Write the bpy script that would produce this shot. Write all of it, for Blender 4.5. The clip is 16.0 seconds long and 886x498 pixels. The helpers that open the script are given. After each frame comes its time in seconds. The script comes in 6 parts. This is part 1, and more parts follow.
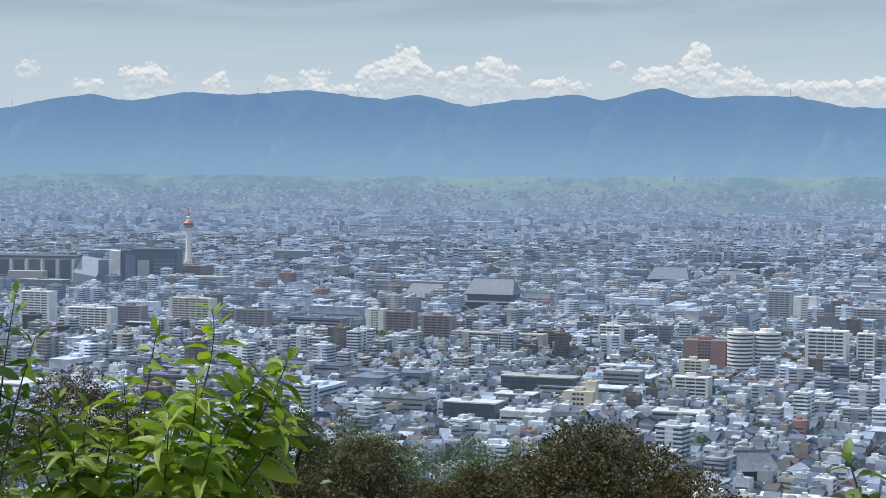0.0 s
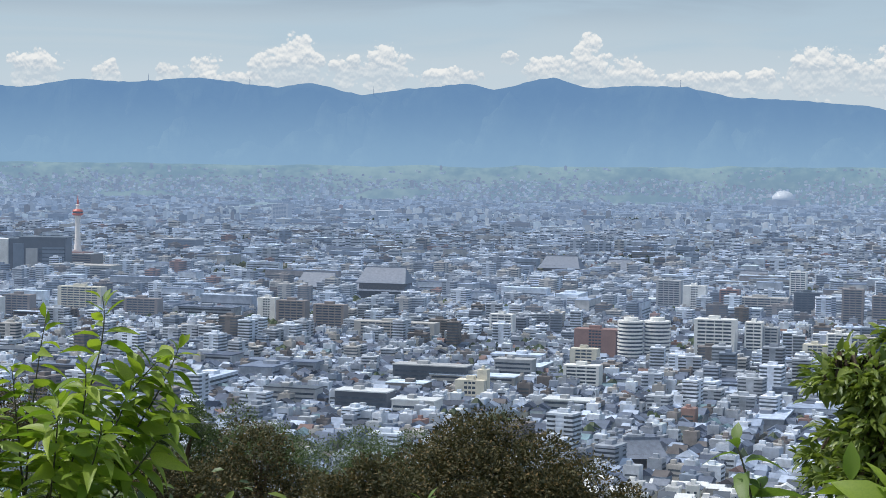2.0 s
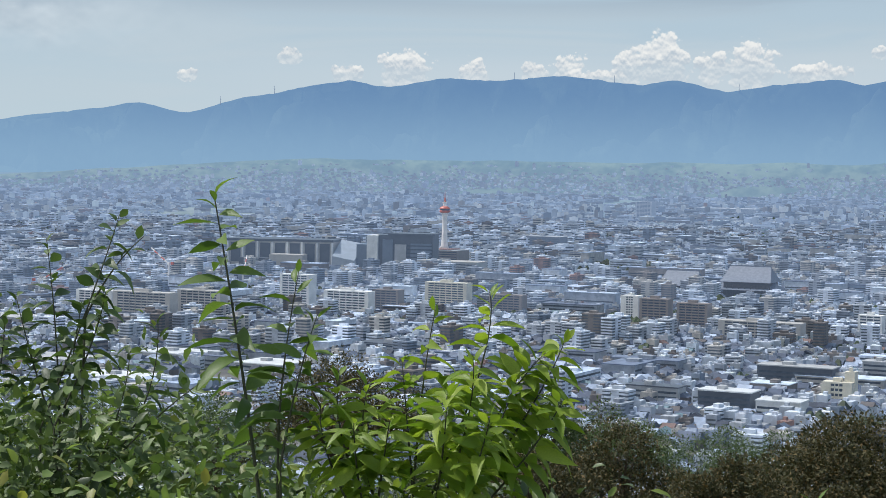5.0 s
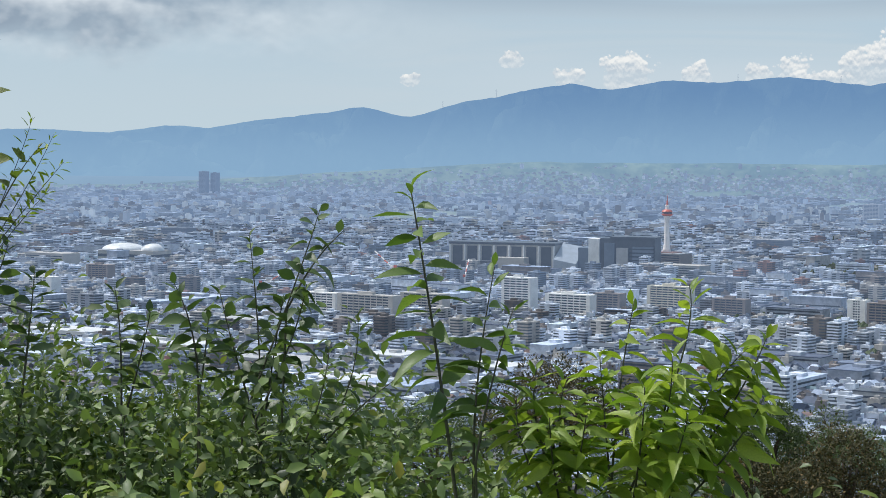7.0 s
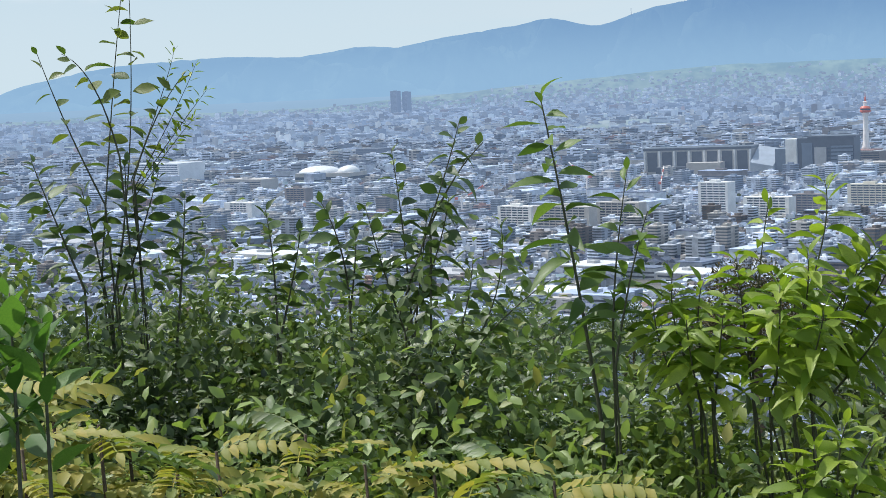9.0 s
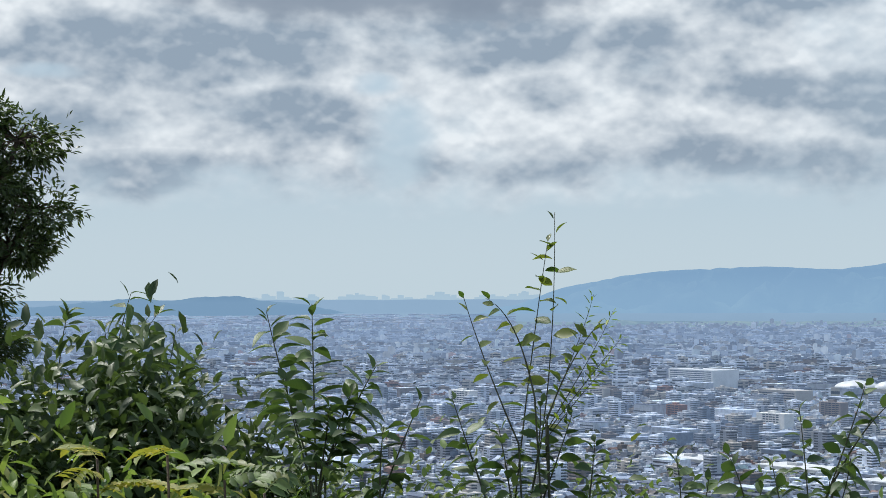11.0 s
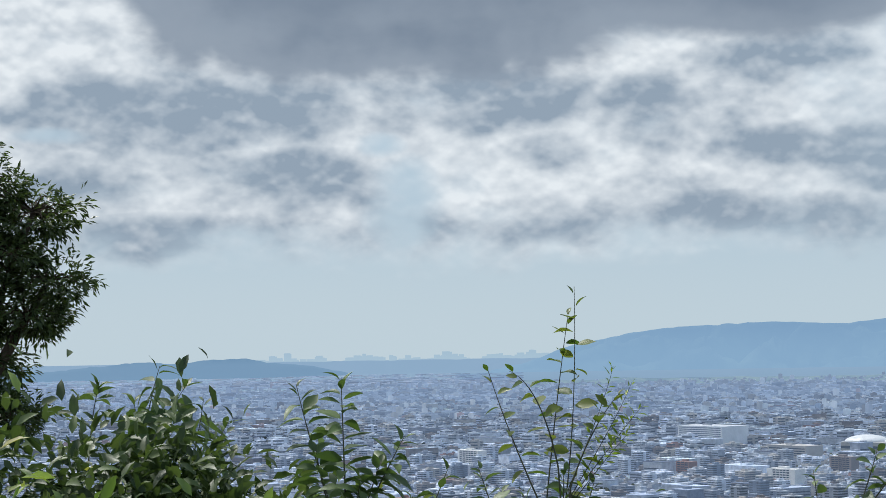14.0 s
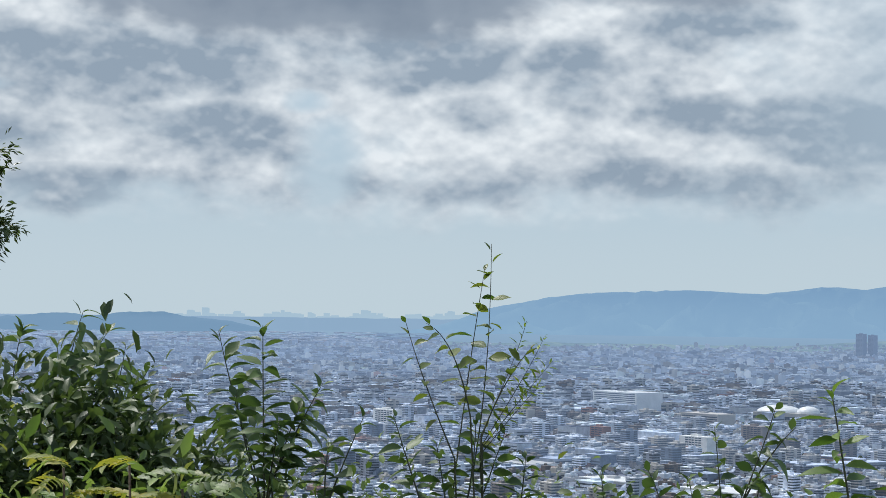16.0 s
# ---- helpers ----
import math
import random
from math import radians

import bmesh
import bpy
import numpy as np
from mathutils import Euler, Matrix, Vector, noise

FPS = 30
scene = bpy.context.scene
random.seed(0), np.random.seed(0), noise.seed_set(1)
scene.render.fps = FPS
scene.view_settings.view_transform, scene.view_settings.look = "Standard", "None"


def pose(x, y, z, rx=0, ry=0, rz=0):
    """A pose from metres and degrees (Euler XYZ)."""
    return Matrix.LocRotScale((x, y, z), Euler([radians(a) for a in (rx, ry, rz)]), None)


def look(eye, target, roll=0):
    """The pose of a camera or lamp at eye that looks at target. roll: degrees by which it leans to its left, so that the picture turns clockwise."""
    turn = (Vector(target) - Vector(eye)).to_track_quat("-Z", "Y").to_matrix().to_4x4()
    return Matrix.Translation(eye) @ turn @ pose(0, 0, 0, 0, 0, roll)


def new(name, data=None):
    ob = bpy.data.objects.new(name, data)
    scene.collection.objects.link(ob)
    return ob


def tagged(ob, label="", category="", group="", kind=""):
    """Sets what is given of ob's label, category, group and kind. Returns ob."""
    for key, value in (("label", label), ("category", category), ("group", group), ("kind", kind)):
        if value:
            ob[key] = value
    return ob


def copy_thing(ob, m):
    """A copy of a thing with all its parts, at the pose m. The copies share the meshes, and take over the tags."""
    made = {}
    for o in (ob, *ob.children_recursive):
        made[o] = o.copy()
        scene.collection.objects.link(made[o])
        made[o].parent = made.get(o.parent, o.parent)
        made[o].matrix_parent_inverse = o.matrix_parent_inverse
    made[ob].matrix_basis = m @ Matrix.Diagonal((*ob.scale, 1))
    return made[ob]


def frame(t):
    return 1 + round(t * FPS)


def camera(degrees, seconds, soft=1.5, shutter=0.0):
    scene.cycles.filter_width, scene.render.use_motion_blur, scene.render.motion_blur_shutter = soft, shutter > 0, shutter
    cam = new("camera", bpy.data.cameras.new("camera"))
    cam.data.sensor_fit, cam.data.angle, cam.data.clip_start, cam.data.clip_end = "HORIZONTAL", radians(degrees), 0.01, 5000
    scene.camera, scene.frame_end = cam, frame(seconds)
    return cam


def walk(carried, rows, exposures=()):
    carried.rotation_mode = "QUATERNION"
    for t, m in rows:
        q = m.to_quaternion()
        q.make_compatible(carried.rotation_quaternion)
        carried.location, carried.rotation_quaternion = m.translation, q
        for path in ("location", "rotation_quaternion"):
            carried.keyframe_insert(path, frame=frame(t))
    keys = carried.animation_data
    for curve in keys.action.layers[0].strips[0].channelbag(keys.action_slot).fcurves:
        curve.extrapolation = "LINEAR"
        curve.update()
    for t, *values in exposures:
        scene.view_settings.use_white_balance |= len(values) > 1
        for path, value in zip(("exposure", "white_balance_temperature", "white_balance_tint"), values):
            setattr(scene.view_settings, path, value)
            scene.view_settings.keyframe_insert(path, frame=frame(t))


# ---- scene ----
# The camera: x, y, z about the eye's first place, yaw to the right of +y, pitch, lean.
EYE_Z = 195.0
CAMERA_ROWS = [
    (0.0, 0.0, 0.0, 0.0, 0.002, -2.288, 0.59), (0.5, -0.002, 0.0, 0.0, 1.529, -2.139, 0.458),
    (1.0, 0.0, 0.0, -0.001, 2.068, -1.892, 0.439), (1.5, 0.0, 0.002, -0.002, 2.777, -1.741, 0.596),
    (2.0, -0.001, -0.001, -0.004, 3.264, -2.586, 0.821), (2.5, -0.001, -0.002, -0.004, 4.125, -3.045, 0.885),
    (3.0, -0.001, -0.002, -0.004, 4.77, -2.773, 0.948), (3.5, -0.005, -0.004, -0.005, 4.263, -2.997, 1.05),
    (4.0, -0.006, 0.001, -0.008, 2.527, -3.486, 0.626), (4.5, -0.012, -0.005, -0.007, -2.122, -3.249, 0.283),
    (5.0, -0.047, 0.002, -0.009, -7.681, -2.796, 0.71), (5.2, -0.049, 0.005, -0.012, -9.002, -2.876, 0.638),
    (7.3, 0.02, 0.067, -0.039, -15.501, -2.884, 0.657), (7.5, 0.047, 0.07, -0.044, -16.427, -3.359, 0.794),
    (8.0, 0.093, 0.081, -0.054, -18.264, -4.429, 0.239), (8.5, 0.112, 0.078, -0.057, -19.224, -5.394, -2.314),
    (9.0, 0.127, 0.07, -0.039, -20.33, -5.284, -2.56), (9.5, 0.369, 0.057, -0.051, -27.853, -3.78, -0.09),
    (10.0, 0.467, 0.109, 0.036, -33.397, -1.509, 0.587), (10.2, 0.476, 0.106, 0.037, -34.296, -0.412, 1.021),
    (12.3, 0.459, 0.035, 0.124, -38.016, 2.518, -2.073), (12.5, 0.473, 0.02, 0.126, -37.676, 2.547, -1.966),
    (13.0, 0.499, -0.023, 0.116, -36.515, 2.659, -1.504), (13.5, 0.51, -0.049, 0.104, -36.149, 3.247, -1.066),
    (14.0, 0.548, -0.096, 0.101, -36.37, 3.131, -1.004), (14.5, 0.637, -0.182, 0.094, -36.067, 2.946, -0.764),
    (15.0, 0.658, -0.193, 0.085, -34.771, 3.401, -0.567), (15.5, 0.689, -0.244, 0.083, -33.794, 2.96, 0.117),
    (16.0, 0.644, -0.23, 0.079, -33.999, 1.921, 0.709)]


def heading(az, el):
    a, e = radians(az), radians(el)
    return Vector((math.sin(a) * math.cos(e), math.cos(a) * math.cos(e), math.sin(e)))


def view_row(x, y, z, yaw, pitch, lean):
    eye = Vector((x, y, z + EYE_Z))
    return look(eye, eye + 100 * heading(yaw, pitch), lean)


cam = camera(26.265, 16.0, soft=0.8)
walk(cam, [(r[0], view_row(*r[1:])) for r in CAMERA_ROWS],
     [(0.0, 0.0), (5.2, 0.0), (7.5, 0.08), (8.5, 0.25), (9.0, 0.28), (9.5, 0.1), (10.2, 0.06), (12.3, 0.0), (16.0, 0.0)])

# ---- sky and sun ----
SUN_AZ, SUN_EL = -78.0, 58.0
sun_data = bpy.data.lights.new("sun", "SUN")
sun_data.energy, sun_data.angle, sun_data.color = 3.5, radians(1.0), (1.0, 0.975, 0.94)
sun = new("sun", sun_data)
sun.matrix_world = look(heading(SUN_AZ, SUN_EL) * 300, (0, 0, 0))


class Nodes:
    """Short hand for a node tree."""

    def __init__(self, tree):
        self.tree = tree
        tree.nodes.clear()

    def add(self, kind):
        return self.tree.nodes.new(kind)

    def put(self, socket, v):
        if isinstance(v, bpy.types.NodeSocket):
            self.tree.links.new(v, socket)
        elif isinstance(v, (tuple, list)) and len(v) == 3 and socket.type == "RGBA":
            socket.default_value = (*v, 1.0)
        else:
            socket.default_value = v

    def math(self, op, a, b=0.0, clamp=False):
        n = self.add("ShaderNodeMath")
        n.operation, n.use_clamp = op, clamp
        self.put(n.inputs[0], a)
        self.put(n.inputs[1], b)
        return n.outputs[0]

    def ramp(self, v, lo, hi, a=0.0, b=1.0, smooth=True):
        n = self.add("ShaderNodeMapRange")
        n.interpolation_type = "SMOOTHSTEP" if smooth else "LINEAR"
        for i, x in enumerate((v, lo, hi, a, b)):
            self.put(n.inputs[i], x)
        return n.outputs[0]

    def mix(self, f, a, b, kind="MIX"):
        n = self.add("ShaderNodeMix")
        n.data_type, n.blend_type = "RGBA", kind
        self.put(n.inputs[0], f)
        self.put(n.inputs[6], a)
        self.put(n.inputs[7], b)
        return n.outputs[2]

    def vec(self, x, y, z):
        n = self.add("ShaderNodeCombineXYZ")
        for i, v in enumerate((x, y, z)):
            self.put(n.inputs[i], v)
        return n.outputs[0]

    def noise(self, v, scale=1.0, detail=4.0, rough=0.55, warp=0.0):
        n = self.add("ShaderNodeTexNoise")
        if v is not None:
            self.put(n.inputs["Vector"], v)
        for k, x in (("Scale", scale), ("Detail", detail), ("Roughness", rough), ("Distortion", warp)):
            n.inputs[k].default_value = x
        return n.outputs["Fac"]


def build_world():
    world = bpy.data.worlds.new("sky")
    scene.world = world
    world.use_nodes = True
    g = Nodes(world.node_tree)
    sky = g.add("ShaderNodeTexSky")
    sky.sky_type, sky.sun_disc, sky.sun_elevation, sky.sun_rotation = "NISHITA", False, radians(SUN_EL), radians(SUN_AZ)
    sky.altitude, sky.air_density, sky.dust_density, sky.ozone_density = 230.0, 1.3, 2.5, 1.5
    blue = g.mix(1.0, sky.outputs[0], (0.10, 0.10, 0.10), "MULTIPLY")
    way = g.add("ShaderNodeTexCoord").outputs["Generated"]
    part3 = g.add("ShaderNodeSeparateXYZ")
    g.put(part3.inputs[0], way)
    x, y, z = part3.outputs
    az = g.math("MULTIPLY", g.math("ARCTAN2", x, y), 57.2958)
    el = g.math("MULTIPLY", g.math("ARCSINE", z), 57.2958)
    # pale summer air that thickens to the horizon
    air = g.mix(g.ramp(el, -0.5, 5.0), (0.56, 0.69, 0.775), (0.45, 0.59, 0.715))
    base = g.mix(g.ramp(el, 6.0, 35.0, 0.88, 0.35), blue, air)
    south = g.ramp(az, -12.0, -27.0)

    def blob(a, b, w, h, square=False):
        """One at the middle of a cloud, nought at its rim, less outside."""
        u = g.math("DIVIDE", g.math("SUBTRACT", az, a), w)
        v = g.math("DIVIDE", g.math("SUBTRACT", el, b), h)
        uu, vv = g.math("MULTIPLY", u, u), g.math("MULTIPLY", v, v)
        if square:
            uu = g.math("MULTIPLY", uu, uu)
        return g.math("SUBTRACT", 1.0, g.math("ADD", uu, vv))

    def heap_of(cells, lift=0.0, ku=1.0, kv=1.0, seed=0.0):
        """Cauliflower relief: rounded cells of several sizes, pushed about by a slow noise."""
        cell = g.add("ShaderNodeTexVoronoi")
        cell.feature = "SMOOTH_F1"
        bend = g.noise(g.vec(g.math("MULTIPLY", az, 0.5 * ku), g.math("MULTIPLY", el, 0.7 * kv), seed), 1.0, 3.0, 0.5)
        bend = g.math("MULTIPLY", bend, 0.45)
        g.put(cell.inputs["Vector"], g.vec(g.math("ADD", g.math("MULTIPLY", az, ku), bend), g.math("ADD", g.math("ADD", g.math("MULTIPLY", el, kv), lift), bend), seed))
        for key, val in (("Scale", 1.0), ("Detail", cells), ("Roughness", 0.5), ("Lacunarity", 2.3), ("Smoothness", 0.45)):
            cell.inputs[key].default_value = val
        return cell.outputs["Distance"]

    # the broken deck in the south: bright where thin, grey where deep, its flat bases bluish
    turb = g.noise(g.vec(g.math("MULTIPLY", az, 0.24), g.math("MULTIPLY", el, 0.46), 3.0), 1.0, 6.0, 0.5, 0.2)
    slow = g.noise(g.vec(g.math("MULTIPLY", az, 0.11), g.math("MULTIPLY", el, 0.26), 9.0), 1.0, 2.0, 0.5)
    puff0, puff1 = heap_of(2.0, 0.0, 0.5, 0.72, 6.0), heap_of(2.0, 0.14, 0.5, 0.72, 6.0)
    fine = heap_of(2.0, 0.0, 1.15, 1.6, 2.0)
    # grey hearts of the deck: azimuth, elevation, half width, half height
    hearts = [(-43.5, 7.3, 4.6, 0.85), (-35.5, 7.5, 3.2, 0.8), (-30.3, 7.0, 1.3, 1.0), (-26.2, 8.6, 2.2, 0.55), (-28.5, 3.9, 6.8, 0.55), (-45.6, 3.6, 3.6, 0.5), (-41.0, 5.5, 2.0, 0.6),
              (-24.5, 5.9, 2.6, 0.6), (-47.0, 5.0, 1.6, 0.5), (-20.5, 5.0, 3.2, 0.6), (-33.0, 6.0, 1.1, 0.5)]
    deep = None
    for spec in hearts:
        d = g.math("MAXIMUM", blob(*spec), -1.5)
        deep = d if deep is None else g.math("MAXIMUM", deep, d)
    rough = g.math("ADD", g.math("MULTIPLY", g.math("SUBTRACT", turb, 0.5), 2.6), g.math("MULTIPLY", g.math("SUBTRACT", 0.80, puff0), 1.0))
    depth = g.math("ADD", g.math("ADD", g.math("MULTIPLY", deep, 0.42), rough), g.math("MULTIPLY", g.math("SUBTRACT", slow, 0.5), 1.6))
    relief = g.math("ADD", g.math("MULTIPLY", g.math("SUBTRACT", puff1, puff0), 0.9), g.math("MULTIPLY", g.math("SUBTRACT", 0.80, fine), 0.36))
    shade = g.math("ADD", g.math("SUBTRACT", 0.84, g.ramp(depth, -1.05, 0.5, 0.0, 0.80)), relief, clamp=True)
    deck = g.mix(shade, (0.275, 0.35, 0.44), (0.81, 0.86, 0.90))
    # pale gaps of sky, and the deck's ragged lower edge
    gap = g.math("MAXIMUM", g.math("MAXIMUM", blob(-37.6, 4.6, 1.5, 1.6), blob(-48.0, 6.6, 1.6, 0.35)), blob(-38.2, 6.3, 0.9, 0.5))
    edge = g.math("ADD", g.ramp(el, 1.8, 4.4, -1.2, 1.0, False), g.math("SUBTRACT", g.math("MULTIPLY", rough, 0.8), g.math("MULTIPLY", g.math("MAXIMUM", gap, 0.0), 1.5)))
    cover = g.math("MULTIPLY", g.ramp(edge, -0.85, 0.85), south)
    colour = g.mix(g.math("MULTIPLY", cover, 0.94), base, deck)
    # thin grey layers over the western range
    layer = g.noise(g.vec(g.math("MULTIPLY", az, 0.07), g.math("MULTIPLY", el, 0.55), 14.0), 1.0, 5.0, 0.55, 0.6)
    veil = g.math("MULTIPLY", g.math("ADD", g.ramp(layer, 0.42, 0.58, 0.0, 0.55), g.ramp(el, 3.8, 5.4, 0.0, 0.25)), g.math("SUBTRACT", 1.0, south))
    colour = g.mix(veil, colour, g.mix(g.ramp(el, 3.6, 5.2), (0.53, 0.62, 0.685), (0.32, 0.415, 0.515)))
    # heaps of cumulus low over the western range: azimuth, elevation of the base, half width, height
    heaps = [(-8.9, 2.55, 0.95, 0.62), (-6.8, 2.45, 0.5, 0.5), (-5.0, 2.5, 0.6, 0.35), (-4.0, 2.6, 0.7, 0.65), (-1.2, 2.75, 0.9, 1.05), (-2.1, 2.7, 0.6, 0.6), (1.5, 2.75, 0.8, 0.8), (0.3, 2.7, 0.6, 0.55), (3.3, 2.5, 1.2, 0.4),
             (7.6, 2.75, 0.62, 1.25), (6.4, 2.65, 0.9, 0.65), (8.7, 2.65, 0.9, 0.6), (5.2, 3.15, 0.35, 0.22), (11.2, 2.5, 1.2, 0.45), (14.4, 2.75, 1.2, 0.85), (16.2, 2.75, 1.0, 0.8), (17.8, 2.7, 0.9, 0.7), (12.7, 2.55, 0.8, 0.4),
             (-12.3, 2.95, 0.45, 0.26), (-15.4, 2.35, 0.35, 0.22), (-10.6, 2.45, 0.5, 0.3), (-3.2, 2.4, 0.9, 0.3), (9.9, 2.5, 0.7, 0.3)]
    knobs = heap_of(3.0, 0.0, 2.3, 2.6, 5.0)
    knobs1 = heap_of(3.0, 0.22, 2.3, 2.6, 5.0)
    heap, high = None, None
    for a, b, w, h in heaps:
        d = blob(a, b, w, h)
        v = g.math("DIVIDE", g.math("SUBTRACT", el, b), h)
        heap = d if heap is None else g.math("MAXIMUM", heap, d)
        v = g.math("MULTIPLY", v, g.ramp(d, -0.4, 0.1))
        high = v if high is None else g.math("MAXIMUM", high, v)
    body = g.math("ADD", heap, g.math("MULTIPLY", g.math("SUBTRACT", 0.88, knobs), 1.3))
    puff = g.math("MULTIPLY", g.ramp(body, 0.0, 0.30), g.ramp(high, -0.35, 0.30))
    lit = g.math("ADD", g.ramp(high, 0.0, 0.75, 0.25, 0.72), g.math("MULTIPLY", g.math("SUBTRACT", knobs1, knobs), 1.6), clamp=True)
    low_band = g.math("MULTIPLY", g.ramp(el, 3.7, 2.3, 0.0, 0.55), g.ramp(az, -20.0, -6.0))
    colour = g.mix(low_band, colour, (0.60, 0.675, 0.735))
    colour = g.mix(g.math("MULTIPLY", puff, 0.85), colour, g.mix(lit, (0.50, 0.575, 0.65), (0.90, 0.90, 0.88)))
    # the broad dark cloud high in the south, its base sagging towards its middle
    bank = g.math("ADD", blob(-37.4, 11.9, 9.0, 3.7, True), g.math("ADD", g.math("MULTIPLY", g.math("SUBTRACT", turb, 0.5), 1.0), g.math("MULTIPLY", g.math("SUBTRACT", 0.80, puff0), 0.35)))
    bank2 = g.math("ADD", blob(-28.5, 12.2, 7.5, 3.0, True), g.math("MULTIPLY", g.math("SUBTRACT", turb, 0.5), 1.0))
    bank = g.math("MAXIMUM", bank, bank2)
    dark = g.mix(g.ramp(g.math("ADD", bank, g.math("MULTIPLY", g.math("SUBTRACT", slow, 0.5), 1.2)), 0.1, 1.0), (0.265, 0.325, 0.405), (0.18, 0.235, 0.315))
    colour = g.mix(g.math("MULTIPLY", g.ramp(bank, -0.16, 0.22), 0.95), colour, dark)
    bg = g.add("ShaderNodeBackground")
    g.put(bg.inputs[0], colour)
    bg.inputs[1].default_value = 1.0
    g.put(g.add("ShaderNodeOutputWorld").inputs[0], bg.outputs[0])


build_world()


# ---- materials ----
def material(name, rough=0.7, metal=0.0):
    """A fresh node material with its Principled shader wired to the output."""
    m = bpy.data.materials.new(name)
    m.use_nodes = True
    g = Nodes(m.node_tree)
    bsdf = g.add("ShaderNodeBsdfPrincipled")
    bsdf.inputs["Roughness"].default_value, bsdf.inputs["Metallic"].default_value = rough, metal
    out = g.add("ShaderNodeOutputMaterial")
    g.put(out.inputs[0], bsdf.outputs[0])
    return m, g, bsdf, out


def haze_glow(g, bsdf, out, share):
    """Paints distance haze onto a surface by mixing in blue emission; share sets how much."""
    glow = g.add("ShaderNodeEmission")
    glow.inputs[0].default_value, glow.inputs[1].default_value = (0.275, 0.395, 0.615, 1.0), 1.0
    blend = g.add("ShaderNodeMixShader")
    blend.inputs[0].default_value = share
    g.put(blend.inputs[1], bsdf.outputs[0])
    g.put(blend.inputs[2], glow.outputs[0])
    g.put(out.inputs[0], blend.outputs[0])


def plain(name, colour, rough=0.7, metal=0.0, grain=0.25, scale=0.5, bump=0.0, air=0.0):
    """A surface of one colour with stains and grain at two scales."""
    m, g, bsdf, out = material(name, rough, metal)
    pos = g.add("ShaderNodeTexCoord").outputs["Object"]
    n = g.math("ADD", g.math("MULTIPLY", g.noise(pos, scale, 4.0), 0.6), g.math("MULTIPLY", g.noise(pos, scale * 9, 3.0), 0.4))
    dark, light = [tuple(min(c * k, 1.0) for c in colour) for k in (1 - grain, 1 + grain)]
    g.put(bsdf.inputs["Base Color"], g.mix(g.ramp(n, 0.3, 0.7), dark, light))
    if bump:
        b = g.add("ShaderNodeBump")
        b.inputs["Strength"].default_value, b.inputs["Distance"].default_value = 0.6, bump
        g.put(b.inputs["Height"], n)
        g.put(bsdf.inputs["Normal"], b.outputs[0])
    # air is the share of blue emission painted on as haze
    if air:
        haze_glow(g, bsdf, out, air)
    return m


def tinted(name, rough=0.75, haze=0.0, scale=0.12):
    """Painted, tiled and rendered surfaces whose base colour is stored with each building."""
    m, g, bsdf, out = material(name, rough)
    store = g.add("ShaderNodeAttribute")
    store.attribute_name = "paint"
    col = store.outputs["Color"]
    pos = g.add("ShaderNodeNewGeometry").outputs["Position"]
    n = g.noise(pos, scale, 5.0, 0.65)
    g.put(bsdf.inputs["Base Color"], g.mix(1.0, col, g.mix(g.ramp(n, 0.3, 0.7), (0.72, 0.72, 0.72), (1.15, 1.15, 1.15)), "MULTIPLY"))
    # haze over the houses is painted on as blue emission
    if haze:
        haze_glow(g, bsdf, out, haze)
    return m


def leafy(name, light, dark, single, rough=0.42, through_light=0.35, yellow=None):
    """Leaves: each one a little lighter or darker, glossy above, letting light through."""
    m, g, bsdf, out = material(name, rough)
    if single:
        r = g.add("ShaderNodeObjectInfo").outputs["Random"]
    else:
        r = g.add("ShaderNodeNewGeometry").outputs["Random Per Island"]
    pos = g.add("ShaderNodeTexCoord").outputs["Object"]
    col = g.mix(r, dark, light)
    if yellow:
        col = g.mix(g.ramp(g.math("FRACT", g.math("MULTIPLY", r, 7.3)), 0.72, 0.95), col, yellow)
    col = g.mix(g.ramp(g.noise(pos, 30.0 if single else 9.0, 3.0), 0.35, 0.7, 0.0, 0.35), col, dark)
    g.put(bsdf.inputs["Base Color"], col)
    glow = g.add("ShaderNodeBsdfTranslucent")
    g.put(glow.inputs[0], g.mix(1.0, col, (1.15, 1.25, 0.6), "MULTIPLY"))
    blend = g.add("ShaderNodeMixShader")
    blend.inputs[0].default_value = through_light
    g.put(blend.inputs[1], bsdf.outputs[0])
    g.put(blend.inputs[2], glow.outputs[0])
    g.put(out.inputs[0], blend.outputs[0])
    return m


def hazed_hill(name, low, high, air, amount, top, bottom):
    """Wooded ranges in the distance, a backdrop with blue haze painted on as emission."""
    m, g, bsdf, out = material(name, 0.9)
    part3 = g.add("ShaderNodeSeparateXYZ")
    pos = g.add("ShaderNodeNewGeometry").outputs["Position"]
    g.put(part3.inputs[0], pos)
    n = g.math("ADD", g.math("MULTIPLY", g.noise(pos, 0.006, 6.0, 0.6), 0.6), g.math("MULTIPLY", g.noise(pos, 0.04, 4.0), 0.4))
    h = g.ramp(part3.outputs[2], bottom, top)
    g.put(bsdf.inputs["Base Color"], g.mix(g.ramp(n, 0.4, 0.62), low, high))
    # haze colour put into emission, one tone at the foot, another at the crest
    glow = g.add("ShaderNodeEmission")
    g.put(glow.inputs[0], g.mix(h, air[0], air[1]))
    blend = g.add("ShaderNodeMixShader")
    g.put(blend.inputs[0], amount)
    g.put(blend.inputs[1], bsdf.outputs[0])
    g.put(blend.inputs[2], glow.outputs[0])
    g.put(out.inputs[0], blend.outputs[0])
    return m


